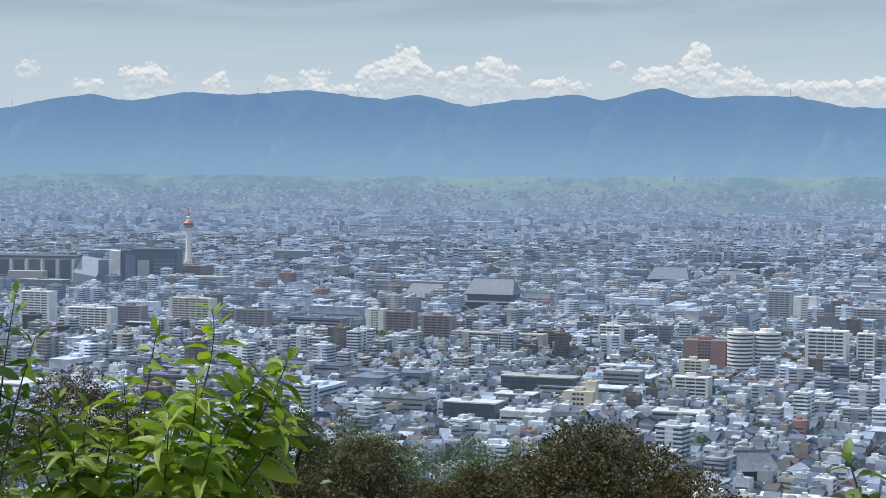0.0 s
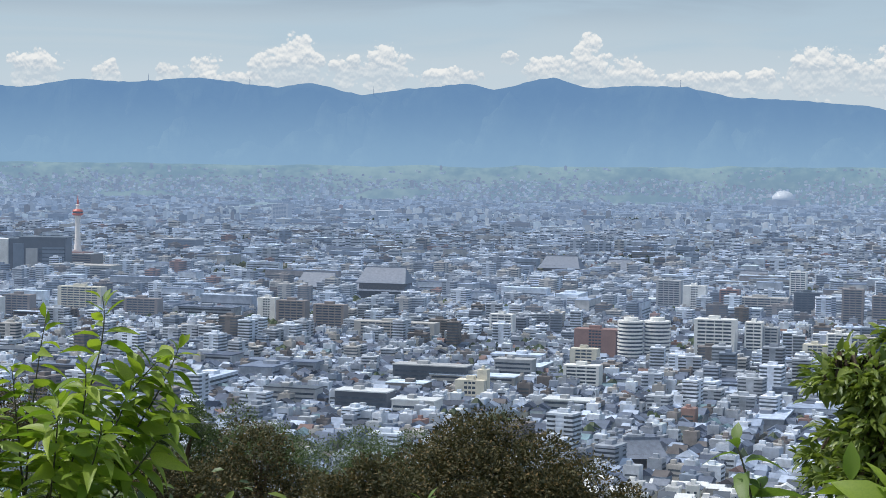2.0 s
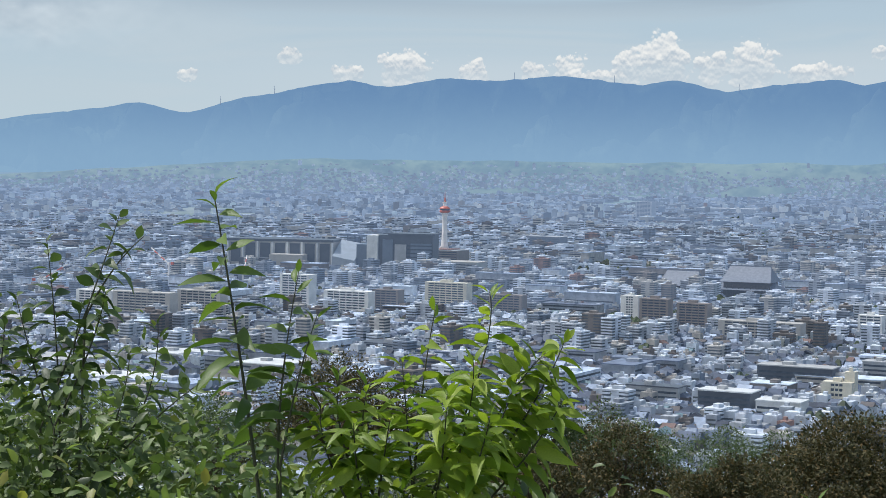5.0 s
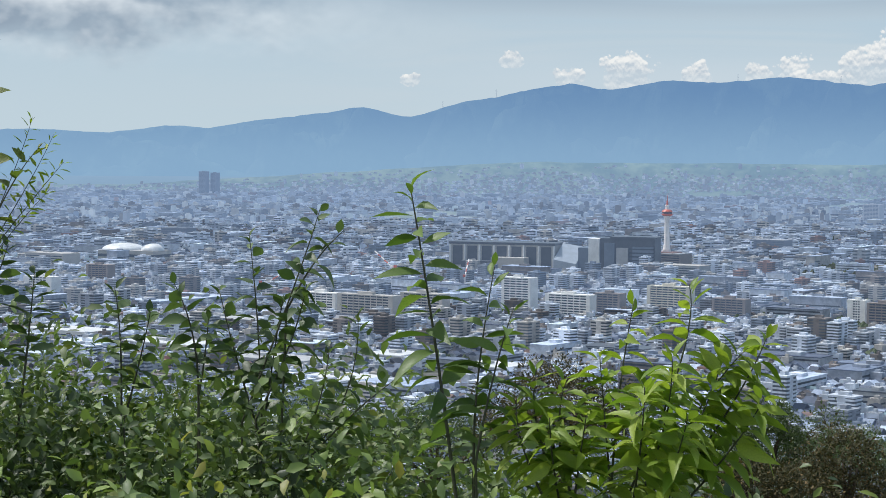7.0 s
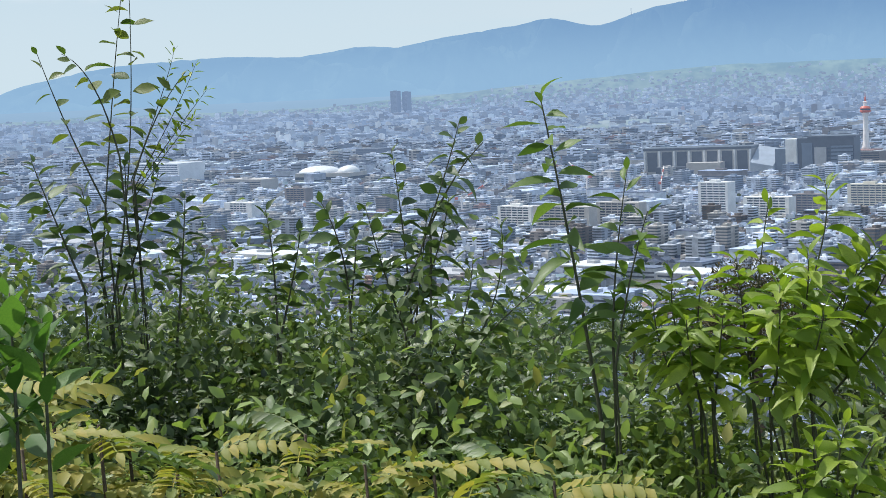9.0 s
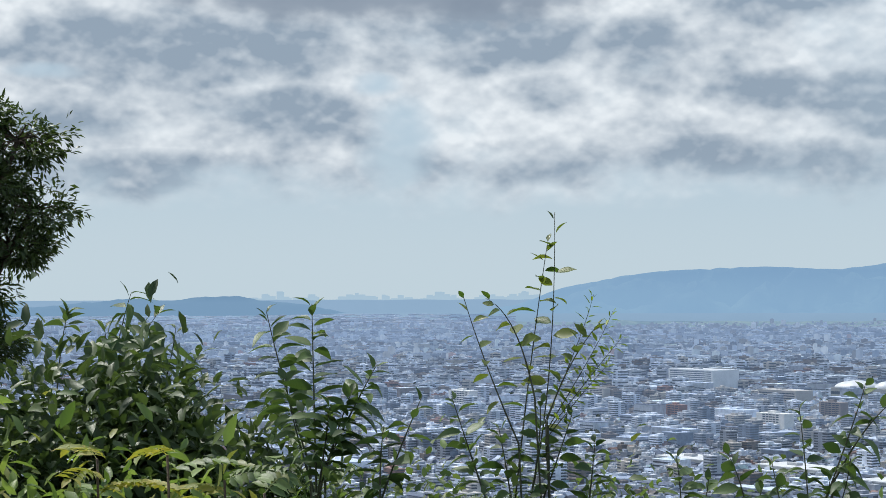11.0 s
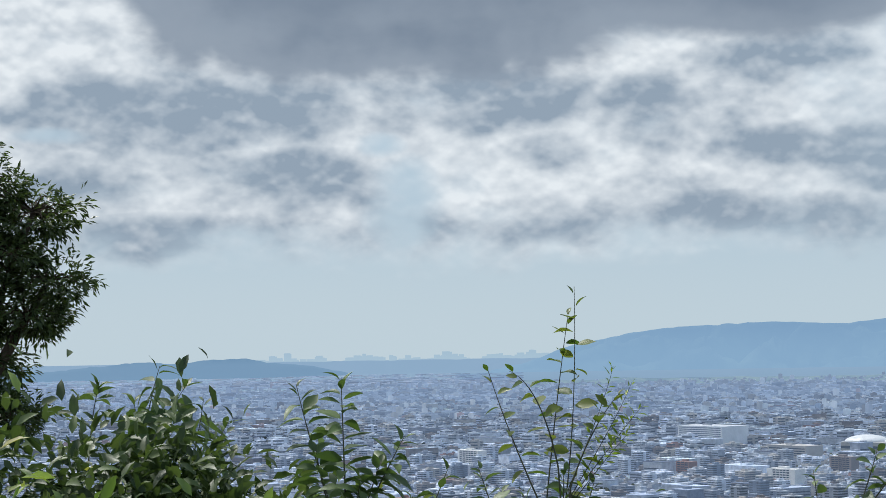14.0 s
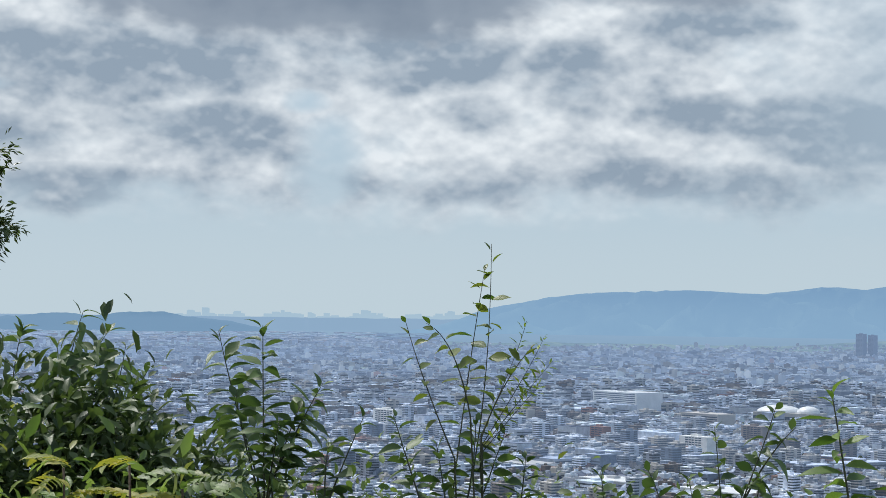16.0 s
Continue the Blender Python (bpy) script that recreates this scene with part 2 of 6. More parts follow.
# each farther band of houses carries more painted haze
MAT_CITY = tinted("city_paint_hazed", 0.75, 0.04)
MAT_MID = tinted("middle_city_paint_hazed", 0.75, 0.16)
MAT_FAR = tinted("far_city_paint_hazed", 0.8, 0.36, 0.02)
MAT_FARTHEST = tinted("farthest_city_paint_hazed", 0.8, 0.50, 0.02)
MAT_GLASS = plain("dark_window_glass", (0.055, 0.07, 0.09), 0.18, 0.0, 0.4, 0.3)
# the range's mottled base colour also stands in for shading on its folds
MAT_RANGE = hazed_hill("western_range_woods_hazed", (0.03, 0.045, 0.03), (0.13, 0.17, 0.10), ((0.27, 0.45, 0.66), (0.155, 0.295, 0.52)), 0.87, 400.0, 165.0)
MAT_FOOT = hazed_hill("foothill_fields_hazed", (0.03, 0.06, 0.04), (0.28, 0.33, 0.20), ((0.25, 0.39, 0.56), (0.255, 0.42, 0.585)), 0.73, 200.0, 140.0)
MAT_SOUTH = hazed_hill("southern_hill_woods_hazed", (0.04, 0.06, 0.04), (0.07, 0.09, 0.06), ((0.205, 0.35, 0.53), (0.165, 0.30, 0.47)), 0.90, 200.0, 170.0)
# skyline colour is nearly all emission, painted to look like haze
MAT_SKYLINE = hazed_hill("skyline_haze", (0.3, 0.35, 0.4), (0.4, 0.45, 0.5), ((0.40, 0.55, 0.67), (0.37, 0.52, 0.65)), 0.95, 220.0, 170.0)
MAT_SOIL = plain("hillside_soil", (0.06, 0.055, 0.035), 0.95, 0.0, 0.4, 0.8, 0.05)
MAT_BARK = plain("bark", (0.09, 0.065, 0.045), 0.9, 0.0, 0.4, 12.0, 0.01)
MAT_STEM = plain("green_stem", (0.055, 0.06, 0.03), 0.6, 0.0, 0.3, 20.0)


def ground_paint():
    m, g, bsdf, out = material("ground_of_hill_and_plain", 0.9)
    pos = g.add("ShaderNodeNewGeometry").outputs["Position"]
    part3 = g.add("ShaderNodeSeparateXYZ")
    g.put(part3.inputs[0], pos)
    streets = g.mix(g.ramp(g.noise(pos, 0.02, 5.0, 0.6), 0.35, 0.65), (0.075, 0.08, 0.085), (0.17, 0.17, 0.165))
    streets = g.mix(g.ramp(g.noise(pos, 0.004, 3.0), 0.55, 0.62), streets, (0.05, 0.075, 0.03))
    woods = g.mix(g.ramp(g.noise(pos, 0.9, 5.0), 0.35, 0.65), (0.035, 0.035, 0.02), (0.075, 0.075, 0.035))
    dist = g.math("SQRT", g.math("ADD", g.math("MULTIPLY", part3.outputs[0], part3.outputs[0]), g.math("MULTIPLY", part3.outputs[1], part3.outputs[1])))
    # ground colours go paler past 3.5 km
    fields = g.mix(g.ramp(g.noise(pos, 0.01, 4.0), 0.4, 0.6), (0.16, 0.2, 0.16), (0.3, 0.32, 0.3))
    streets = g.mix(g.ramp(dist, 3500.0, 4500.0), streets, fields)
    g.put(bsdf.inputs["Base Color"], g.mix(g.ramp(dist, 430.0, 520.0), woods, streets))
    # blue haze painted as emission, growing towards the plain's far edge
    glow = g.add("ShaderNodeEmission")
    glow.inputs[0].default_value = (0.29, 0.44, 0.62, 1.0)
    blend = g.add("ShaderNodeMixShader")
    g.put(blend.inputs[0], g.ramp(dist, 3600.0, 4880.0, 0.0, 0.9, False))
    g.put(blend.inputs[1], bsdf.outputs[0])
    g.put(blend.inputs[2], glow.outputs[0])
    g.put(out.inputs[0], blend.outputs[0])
    return m


MAT_GROUND = ground_paint()


# ---- building blocks ----
EYE = np.array([0.0, 0.0, EYE_Z])


def squeeze(p):
    """The plain past 3.5 km is drawn in towards the viewpoint, all sizes with it, to end 4.9 km off."""
    p = np.asarray(p, float)
    v = p - EYE
    r = np.maximum(np.hypot(v[..., 0], v[..., 1]), 1e-6)
    far = np.where(r > 3500, 3500 + 1400 * (1 - np.exp(-np.maximum(r - 3500, 0) / 3500)), r)
    return EYE + v * (far / r)[..., None]


def at(az, r, z=0.0):
    return np.array([r * math.sin(radians(az)), r * math.cos(radians(az)), z])


def mesh_of(name, verts, faces, mats, paint=None, slots=None, smooth=False):
    """A mesh from numpy arrays; faces is a list of (n, k) index arrays."""
    me = bpy.data.meshes.new(name)
    verts = np.asarray(verts, np.float32)
    faces = [np.asarray(f, np.int32) for f in faces if len(f)]
    sizes = np.concatenate([np.full(len(f), f.shape[1], np.int32) for f in faces])
    loops = np.concatenate([f.ravel() for f in faces])
    me.vertices.add(len(verts))
    me.vertices.foreach_set("co", verts.ravel())
    me.loops.add(len(loops))
    me.loops.foreach_set("vertex_index", loops)
    me.polygons.add(len(sizes))
    me.polygons.foreach_set("loop_start", np.concatenate([[0], np.cumsum(sizes)[:-1]]).astype(np.int32))
    me.polygons.foreach_set("loop_total", sizes)
    if slots is not None:
        me.polygons.foreach_set("material_index", np.asarray(slots, np.int32))
    me.polygons.foreach_set("use_smooth", np.full(len(sizes), smooth))
    for m in mats:
        me.materials.append(m)
    if paint is not None:
        a = me.color_attributes.new("paint", "FLOAT_COLOR", "POINT")
        a.data.foreach_set("color", np.concatenate([np.asarray(paint, np.float32), np.ones((len(verts), 1), np.float32)], 1).ravel())
    me.update(calc_edges=True)
    me.validate()
    return me


class Mass:
    """Collects many boxes and roofs, each with its paint, into one mesh."""

    def __init__(self):
        self.v, self.p, self.q, self.t, self.n = [], [], [], [], 0

    def _put(self, v, paint, quads, tris):
        n, k = v.shape[:2]
        base = self.n + np.arange(n)[:, None, None] * k
        self.v.append(v.reshape(-1, 3))
        self.p.append(np.repeat(paint, k, 0))
        if len(quads):
            self.q.append((base + np.array(quads)[None]).reshape(-1, 4))
        if len(tris):
            self.t.append((base + np.array(tris)[None]).reshape(-1, 3))
        self.n += n * k

    @staticmethod
    def _spin(c, local, turn):
        cs, sn = np.cos(turn)[:, None], np.sin(turn)[:, None]
        x, y = local[..., 0], local[..., 1]
        return np.stack([c[:, :1] + x * cs - y * sn, c[:, 1:2] + x * sn + y * cs, local[..., 2]], -1)

    def boxes(self, c, hx, hy, z0, z1, turn, paint):
        """c (n, 2), half sizes, heights, turn in radians, paint (n, 3)."""
        sx, sy = np.array([-1, 1, 1, -1] * 2), np.array([-1, -1, 1, 1] * 2)
        top = np.array([0] * 4 + [1] * 4)
        loc = np.stack([hx[:, None] * sx, hy[:, None] * sy, np.where(top, z1[:, None], z0[:, None])], -1)
        self._put(self._spin(c, loc, turn), paint, [(0, 1, 5, 4), (1, 2, 6, 5), (2, 3, 7, 6), (3, 0, 4, 7), (4, 5, 6, 7)], [])

    def roofs(self, c, hx, hy, z0, z1, turn, paint, hip):
        """Pitched roofs with eaves; ridge along x, its ends drawn in by the share hip."""
        sx, sy = np.array([-1, 1, 1, -1, -1, 1]), np.array([-1, -1, 1, 1, 0, 0])
        up = np.array([0, 0, 0, 0, 1, 1])
        ends = np.where(up[None], (1 - hip)[:, None], 1.0)
        loc = np.stack([hx[:, None] * sx * ends, hy[:, None] * sy, np.where(up, z1[:, None], z0[:, None])], -1)
        self._put(self._spin(c, loc, turn), paint, [(0, 1, 5, 4), (2, 3, 4, 5), (3, 2, 1, 0)], [(1, 2, 5), (3, 0, 4)])

    def mesh(self, name, mats, far=True):
        v = np.concatenate(self.v)
        return mesh_of(name, squeeze(v) if far else v, [np.concatenate(x) for x in (self.q, self.t) if x], mats, np.concatenate(self.p))


def empty(name, loc=(0, 0, 0), turn=0.0):
    ob = new(name)
    ob.location, ob.rotation_euler = loc, (0, 0, turn)
    return ob


def part(name, mesh, parent, label="", loc=(0, 0, 0), turn=0.0, size=1.0):
    """One mesh object under a thing or under a part."""
    ob = new(name, mesh)
    ob.parent = parent
    ob.location, ob.rotation_euler, ob.scale = loc, (0, 0, turn), (size,) * 3
    return tagged(ob, label)


def bm_mesh(name, bm, mat, smooth=False):
    me = bpy.data.meshes.new(name)
    bm.to_mesh(me)
    bm.free()
    me.materials.append(mat)
    if smooth:
        me.polygons.foreach_set("use_smooth", np.full(len(me.polygons), True))
    return me


def box_bm(bm, x0, x1, y0, y1, z0, z1):
    v = [bm.verts.new(p) for p in ((x0, y0, z0), (x1, y0, z0), (x1, y1, z0), (x0, y1, z0), (x0, y0, z1), (x1, y0, z1), (x1, y1, z1), (x0, y1, z1))]
    for f in ((3, 2, 1, 0), (4, 5, 6, 7), (0, 1, 5, 4), (1, 2, 6, 5), (2, 3, 7, 6), (3, 0, 4, 7)):
        bm.faces.new([v[i] for i in f])


def lathe_bm(bm, profile, n=24):
    rings = [[bm.verts.new((r * math.cos(2 * math.pi * k / n), r * math.sin(2 * math.pi * k / n), z)) for k in range(n)] for r, z in profile]
    for a, b in zip(rings, rings[1:]):
        for k in range(n):
            bm.faces.new((a[k], a[(k + 1) % n], b[(k + 1) % n], b[k]))
    bm.faces.new(rings[0][::-1])
    bm.faces.new(rings[-1])


# ---- ground, hills and the far ranges ----
def hill_height(r):
    """The viewpoint's hill: a short ledge, a steep wooded slope, then the plain."""
    ledge = 193.4 - 0.12 * np.minimum(r, 7.0)
    slope = ledge - 0.46 * np.clip(r - 7.0, 0, None)
    return np.maximum(0.5 * (slope + np.sqrt(slope * slope + 60.0)) - 0.05, 0.0) * (r < 700)


def polar_sheet(name, mat, az0, az1, steps, radii, height, close=False):
    az = np.radians(np.linspace(az0, az1, steps + 1))
    rr = np.asarray(radii, float)
    A, Rr = np.meshgrid(az, rr, indexing="ij")
    P = np.stack([Rr * np.sin(A), Rr * np.cos(A), height(np.degrees(A), Rr)], -1)
    n, m = A.shape
    i = np.arange(n - 1)[:, None] * m + np.arange(m - 1)[None]
    f = np.stack([i, i + 1, i + m + 1, i + m], -1).reshape(-1, 4)
    me = mesh_of(name, squeeze(P.reshape(-1, 3)), [f], [mat], smooth=True)
    return tagged(new(name, me), kind="structure")


def hill_side(A, R):
    back = 193.4 - 0.08 * np.minimum(R, 300.0) - 0.2 * np.clip(R - 300, 0, 700)
    a = (np.abs((A + 15.0 + 180.0) % 360.0 - 180.0))
    k = np.clip((a - 75.0) / 40.0, 0, 1)
    front = hill_height(R)
    return front * (1 - k) + np.maximum(back, 0) * k


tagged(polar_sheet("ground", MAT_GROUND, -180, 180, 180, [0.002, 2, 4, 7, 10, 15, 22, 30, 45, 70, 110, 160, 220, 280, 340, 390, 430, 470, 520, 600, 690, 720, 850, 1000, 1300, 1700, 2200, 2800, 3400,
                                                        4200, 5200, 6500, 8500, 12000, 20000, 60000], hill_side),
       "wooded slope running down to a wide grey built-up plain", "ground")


def crest(points):
    """A ridge line through its summits and saddles: azimuth and elevation of each, eased between."""
    pts = np.array(points)

    def at_az(a):
        k = np.clip(np.searchsorted(pts[:, 0], a) - 1, 0, len(pts) - 2)
        t = np.clip((a - pts[k, 0]) / (pts[k + 1, 0] - pts[k, 0]), 0, 1)
        ease = 0.5 * t + 0.5 * t * t * (3 - 2 * t)
        return pts[k, 1] + (pts[k + 1, 1] - pts[k, 1]) * ease
    return at_az


def fbm(a, r, scale_a, scale_r, seed, octaves=4):
    out, amp = np.zeros(a.shape), 1.0
    for o in range(octaves):
        k = 2 ** o
        flat = [noise.noise((x * scale_a * k, y * scale_r * k, seed + 3.7 * o)) for x, y in zip(a.ravel(), r.ravel())]
        out += amp * np.array(flat).reshape(a.shape)
        amp *= 0.5
    return out


def range_height(peaks, r_crest, r_foot, foot_el, rough):
    line = crest(peaks)

    def height(A, R):
        k = np.clip((R - r_foot) / (r_crest - r_foot), 0, 1)
        n = fbm(A, R / 1000.0, 0.55, 0.5, 2.0)
        side = k + rough * n * np.sin(np.pi * np.minimum(k, 1.0))
        el_line = line(A)
        fine = 0.035 * np.array([noise.noise((a * 3.1, 4.0, 1.0)) + 0.5 * noise.noise((a * 9.0, 1.0, 1.0)) for a in A[:, 0]])[:, None]
        el = foot_el + np.maximum(el_line + fine - foot_el, 0) * np.clip(side, 0, 1.0) ** 0.8
        el = np.where(R > r_crest * 1.001, el - (R - r_crest) / r_crest * 8, el)
        return EYE_Z + R * np.tan(np.radians(el))
    return height


WEST = [(-36.0, -0.8), (-34.2, -0.39), (-32.3, 0.22), (-30.4, 0.55), (-29.4, 0.66), (-26.6, 0.76), (-24.5, 0.67), (-22.4, 0.90), (-21.5, 0.83), (-19.6, 1.12), (-18.0, 1.30), (-16.9, 1.50),
        (-15.45, 1.21), (-13.5, 1.72), (-11.0, 2.17), (-10.6, 2.24), (-9.4, 2.06), (-7.6, 2.34), (-6.2, 2.28), (-4.2, 2.45), (-1.8, 2.20), (-0.8, 2.35), (0.74, 2.02), (2.35, 2.24), (4.0, 2.40), (4.72, 2.23),
        (6.45, 2.62), (7.6, 2.31), (9.08, 2.40), (10.4, 2.37), (12.0, 2.07), (13.4, 2.02), (15.9, 1.85), (17.2, 1.44), (20.0, 1.1), (24.0, 0.6), (27.0, 0.2)]
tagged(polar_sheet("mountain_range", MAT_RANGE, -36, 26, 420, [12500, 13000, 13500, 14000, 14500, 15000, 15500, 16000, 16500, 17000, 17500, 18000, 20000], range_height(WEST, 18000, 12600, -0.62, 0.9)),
       "long wooded mountain range, blue with painted haze", "mountain range", kind="structure")
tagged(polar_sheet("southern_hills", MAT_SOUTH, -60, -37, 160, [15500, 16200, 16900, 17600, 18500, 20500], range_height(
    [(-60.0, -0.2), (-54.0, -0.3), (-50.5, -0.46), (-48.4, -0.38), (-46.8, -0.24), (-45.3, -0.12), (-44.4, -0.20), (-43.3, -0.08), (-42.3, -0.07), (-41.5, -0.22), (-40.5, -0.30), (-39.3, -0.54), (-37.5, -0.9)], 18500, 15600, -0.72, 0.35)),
       "low wooded hills, pale blue with painted haze", "hills", kind="structure")


def foot_height(A, R):
    k = np.clip((R - 9600) / 2800.0, 0, 1)
    el0 = -np.degrees(np.arctan(195.0 / 9600.0)) - 0.03
    north = np.clip((A - 1) / 14.0, 0, 1)
    south = np.clip((-12 - A) / 12.0, 0, 1)
    top = -0.12 + 0.16 * north - 0.75 * south + (0.05 + 0.07 * north) * fbm(A, R / 1000.0, 0.6, 0.9, 7.0)
    return EYE_Z + R * np.tan(np.radians(el0 + (np.maximum(top, el0 - 0.1) - el0) * np.sin(k * math.pi / 2)))


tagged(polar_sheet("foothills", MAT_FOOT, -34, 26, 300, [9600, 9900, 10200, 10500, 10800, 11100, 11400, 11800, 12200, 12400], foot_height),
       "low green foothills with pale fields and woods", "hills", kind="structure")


# ---- the city ----
GRID = radians(-20.0)  # the streets' turn
rng = np.random.default_rng(7)
KEEP_CLEAR = []  # landmark sites: x, y, radius


def claim(az, r, radius):
    p = at(az, r)
    KEEP_CLEAR.append((p[0], p[1], radius))


def lots(r0, r1, dx, dy, az0=-57.0, az1=25.0, jitter=0.18, street=4):
    """Building lots on the street grid between two distances."""
    n = int(r1 / min(dx, dy)) + 2
    i, j = np.meshgrid(np.arange(-n, n), np.arange(-n, n), indexing="ij")
    i, j = i.ravel(), j.ravel()
    u = i * dx + (i // street) * 7.0 + rng.normal(0, jitter * dx, i.size)
    v = j * dy + (j // (street * 2)) * 9.0 + rng.normal(0, jitter * dy, i.size)
    x, y = u * math.cos(GRID) - v * math.sin(GRID), u * math.sin(GRID) + v * math.cos(GRID)
    r, a = np.hypot(x, y), np.degrees(np.arctan2(x, y))
    ok = (r > r0) & (r < r1) & (a > az0) & (a < az1)
    x, y = x[ok], y[ok]
    for cx, cy, rad in KEEP_CLEAR:
        keep = np.hypot(x - cx, y - cy) > rad
        x, y = x[keep], y[keep]
    return np.stack([x, y], 1)


WALLS = np.array([(0.62, 0.63, 0.64), (0.46, 0.46, 0.46), (0.33, 0.34, 0.36), (0.48, 0.43, 0.37), (0.26, 0.22, 0.19), (0.17, 0.14, 0.12), (0.22, 0.25, 0.29), (0.72, 0.72, 0.73), (0.32, 0.19, 0.15)])
WALL_ODDS = np.array([0.27, 0.2, 0.13, 0.10, 0.06, 0.04, 0.07, 0.12, 0.015])
ROOFS = np.array([(0.10, 0.115, 0.145), (0.17, 0.19, 0.225), (0.055, 0.062, 0.078), (0.40, 0.43, 0.47), (0.15, 0.12, 0.10), (0.66, 0.68, 0.70), (0.22, 0.31, 0.30), (0.26, 0.15, 0.11)])
ROOF_ODDS = np.array([0.24, 0.27, 0.10, 0.17, 0.05, 0.13, 0.03, 0.015])
ROOFS, WALLS = ROOFS * (0.72, 0.82, 1.02), WALLS * (1.05, 1.13, 1.27)


def pick(table, odds, n):
    return table[rng.choice(len(table), n, p=odds / odds.sum())] * rng.uniform(0.85, 1.12, (n, 1))


def patchy(c, scale, seed):
    return np.array([noise.noise((x * scale, y * scale, seed)) for x, y in c])


def quarter(mass, c, size, tall, flat, fine=True):
    """Fills lots with tiled houses, flat-roofed houses and slabs of flats."""
    n = len(c)
    hx, hy = size * rng.uniform(0.30, 0.5, n), size * rng.uniform(0.34, 0.56, n)
    turn = GRID + rng.choice([0, math.pi / 2], n) + rng.normal(0, 0.06, n) + 0.25 * patchy(c, 0.002, 8.0)
    kind = rng.random(n) + 0.22 * patchy(c, 0.004, 2.0)
    gable, slab = kind > flat, kind < tall
    cube = ~gable & ~slab
    walls, roofs = pick(WALLS, WALL_ODDS, n), pick(ROOFS, ROOF_ODDS, n)
    k = gable
    eave = rng.uniform(4.5, 7.5, n)
    mass.boxes(c[k], hx[k], hy[k], np.full(k.sum(), -1.0), eave[k], turn[k], walls[k])
    mass.roofs(c[k], hx[k] + 0.7, hy[k] + 0.7, eave[k] - 0.25, eave[k] + hy[k] * rng.uniform(0.45, 0.7, k.sum()), turn[k], roofs[k], rng.choice([0.0, 0.0, 0.35], k.sum()))
    k = cube
    h = rng.uniform(7, 14, n)
    mass.boxes(c[k], hx[k], hy[k], np.full(k.sum(), -1.0), h[k], turn[k], walls[k])
    lid = np.clip(walls[k] * rng.uniform(0.5, 1.15, (k.sum(), 1)), 0, 0.8)
    if fine:
        mass.boxes(c[k], hx[k] * 0.93, hy[k] * 0.93, h[k], h[k] + 0.25, turn[k], lid)
    mass.boxes(c[k] + rng.normal(0, 1.5, (k.sum(), 2)), hx[k] * 0.3, hy[k] * 0.35, h[k], h[k] + 2.6, turn[k], walls[k])
    dark = np.tile((0.09, 0.11, 0.13), (k.sum(), 1))
    for s in range(3 if fine else 0):
        z = 1.2 + 3.1 * s
        ok = h[k] > z + 2.2
        mass.boxes(c[k][ok], hx[k][ok] * 0.78, hy[k][ok] + 0.08, np.full(ok.sum(), z), np.full(ok.sum(), z + 1.3), turn[k][ok], dark[ok])
    k = np.where(slab)[0]
    if len(k):
        h = rng.choice([15, 18, 21, 24, 27, 31], len(k), p=[0.25, 0.24, 0.2, 0.14, 0.1, 0.07])
        a, b = hx[k] * 1.15 + 2, hy[k] * 1.3 + 3
        glass = np.tile((0.10, 0.12, 0.145), (len(k), 1)) * rng.uniform(0.6, 1.6, (len(k), 1))
        mass.boxes(c[k], a - 0.5, b - 0.5, np.full(len(k), -1.0), h - 0.5, turn[k], glass)
        for s in range(10 if fine else 5):
            ok = h > (3 if fine else 6) * s + 2
            z = np.full(ok.sum(), (3.0 if fine else 6.0) * s)
            mass.boxes(c[k][ok], a[ok], b[ok], z - 0.2, z + (1.3 if fine else 3.0), turn[k][ok], walls[k][ok])
        mass.boxes(c[k], a * 0.98, b * 0.3, np.full(len(k), -1.0), h - 0.2, turn[k], walls[k])
        mass.boxes(c[k], a + 0.1, b + 0.1, h - 0.9, h + 0.6, turn[k], walls[k])
        mass.boxes(c[k], a * 0.35, b * 0.4, h, h + 3.2, turn[k], walls[k] * 0.95)


def leaf_balls(mass, c, size, paint):
    """Rough crowns of street and garden trees, seen from far off."""
    n = len(c)
    for s in range(4):
        off = rng.normal(0, 0.45, (n, 2)) * size[:, None]
        z = rng.uniform(0.1, 0.9, n) * size
        mass.roofs(c + off, size * 0.6, size * 0.55, z, z + size * rng.uniform(0.5, 0.9, n), rng.uniform(0, 6.28, n), paint * rng.uniform(0.7, 1.3, (n, 1)), np.full(n, 0.7))


def stuff(name, mesh, label, category):
    return tagged(new(name, mesh), label, category, kind="stuff")


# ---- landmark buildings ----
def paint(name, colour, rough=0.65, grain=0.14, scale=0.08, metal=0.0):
    """A wall paint with a little blue haze emission, noted so that far buildings can wear a hazier copy."""
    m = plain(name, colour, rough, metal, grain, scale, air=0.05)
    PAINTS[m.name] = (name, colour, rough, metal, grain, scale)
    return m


PAINTS, HAZED_COPIES, RANGE = {}, {}, [1500.0]


def hazed_copy(mat):
    """The same paint with blue haze emission put in to suit the distance of the site in hand."""
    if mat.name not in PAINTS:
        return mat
    # share of painted haze, by distance in metres
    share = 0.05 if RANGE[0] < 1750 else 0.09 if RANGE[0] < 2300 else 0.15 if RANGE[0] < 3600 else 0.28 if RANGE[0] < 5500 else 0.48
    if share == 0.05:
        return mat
    if (mat.name, share) not in HAZED_COPIES:
        HAZED_COPIES[mat.name, share] = plain(*PAINTS[mat.name], air=share)
    return HAZED_COPIES[mat.name, share]


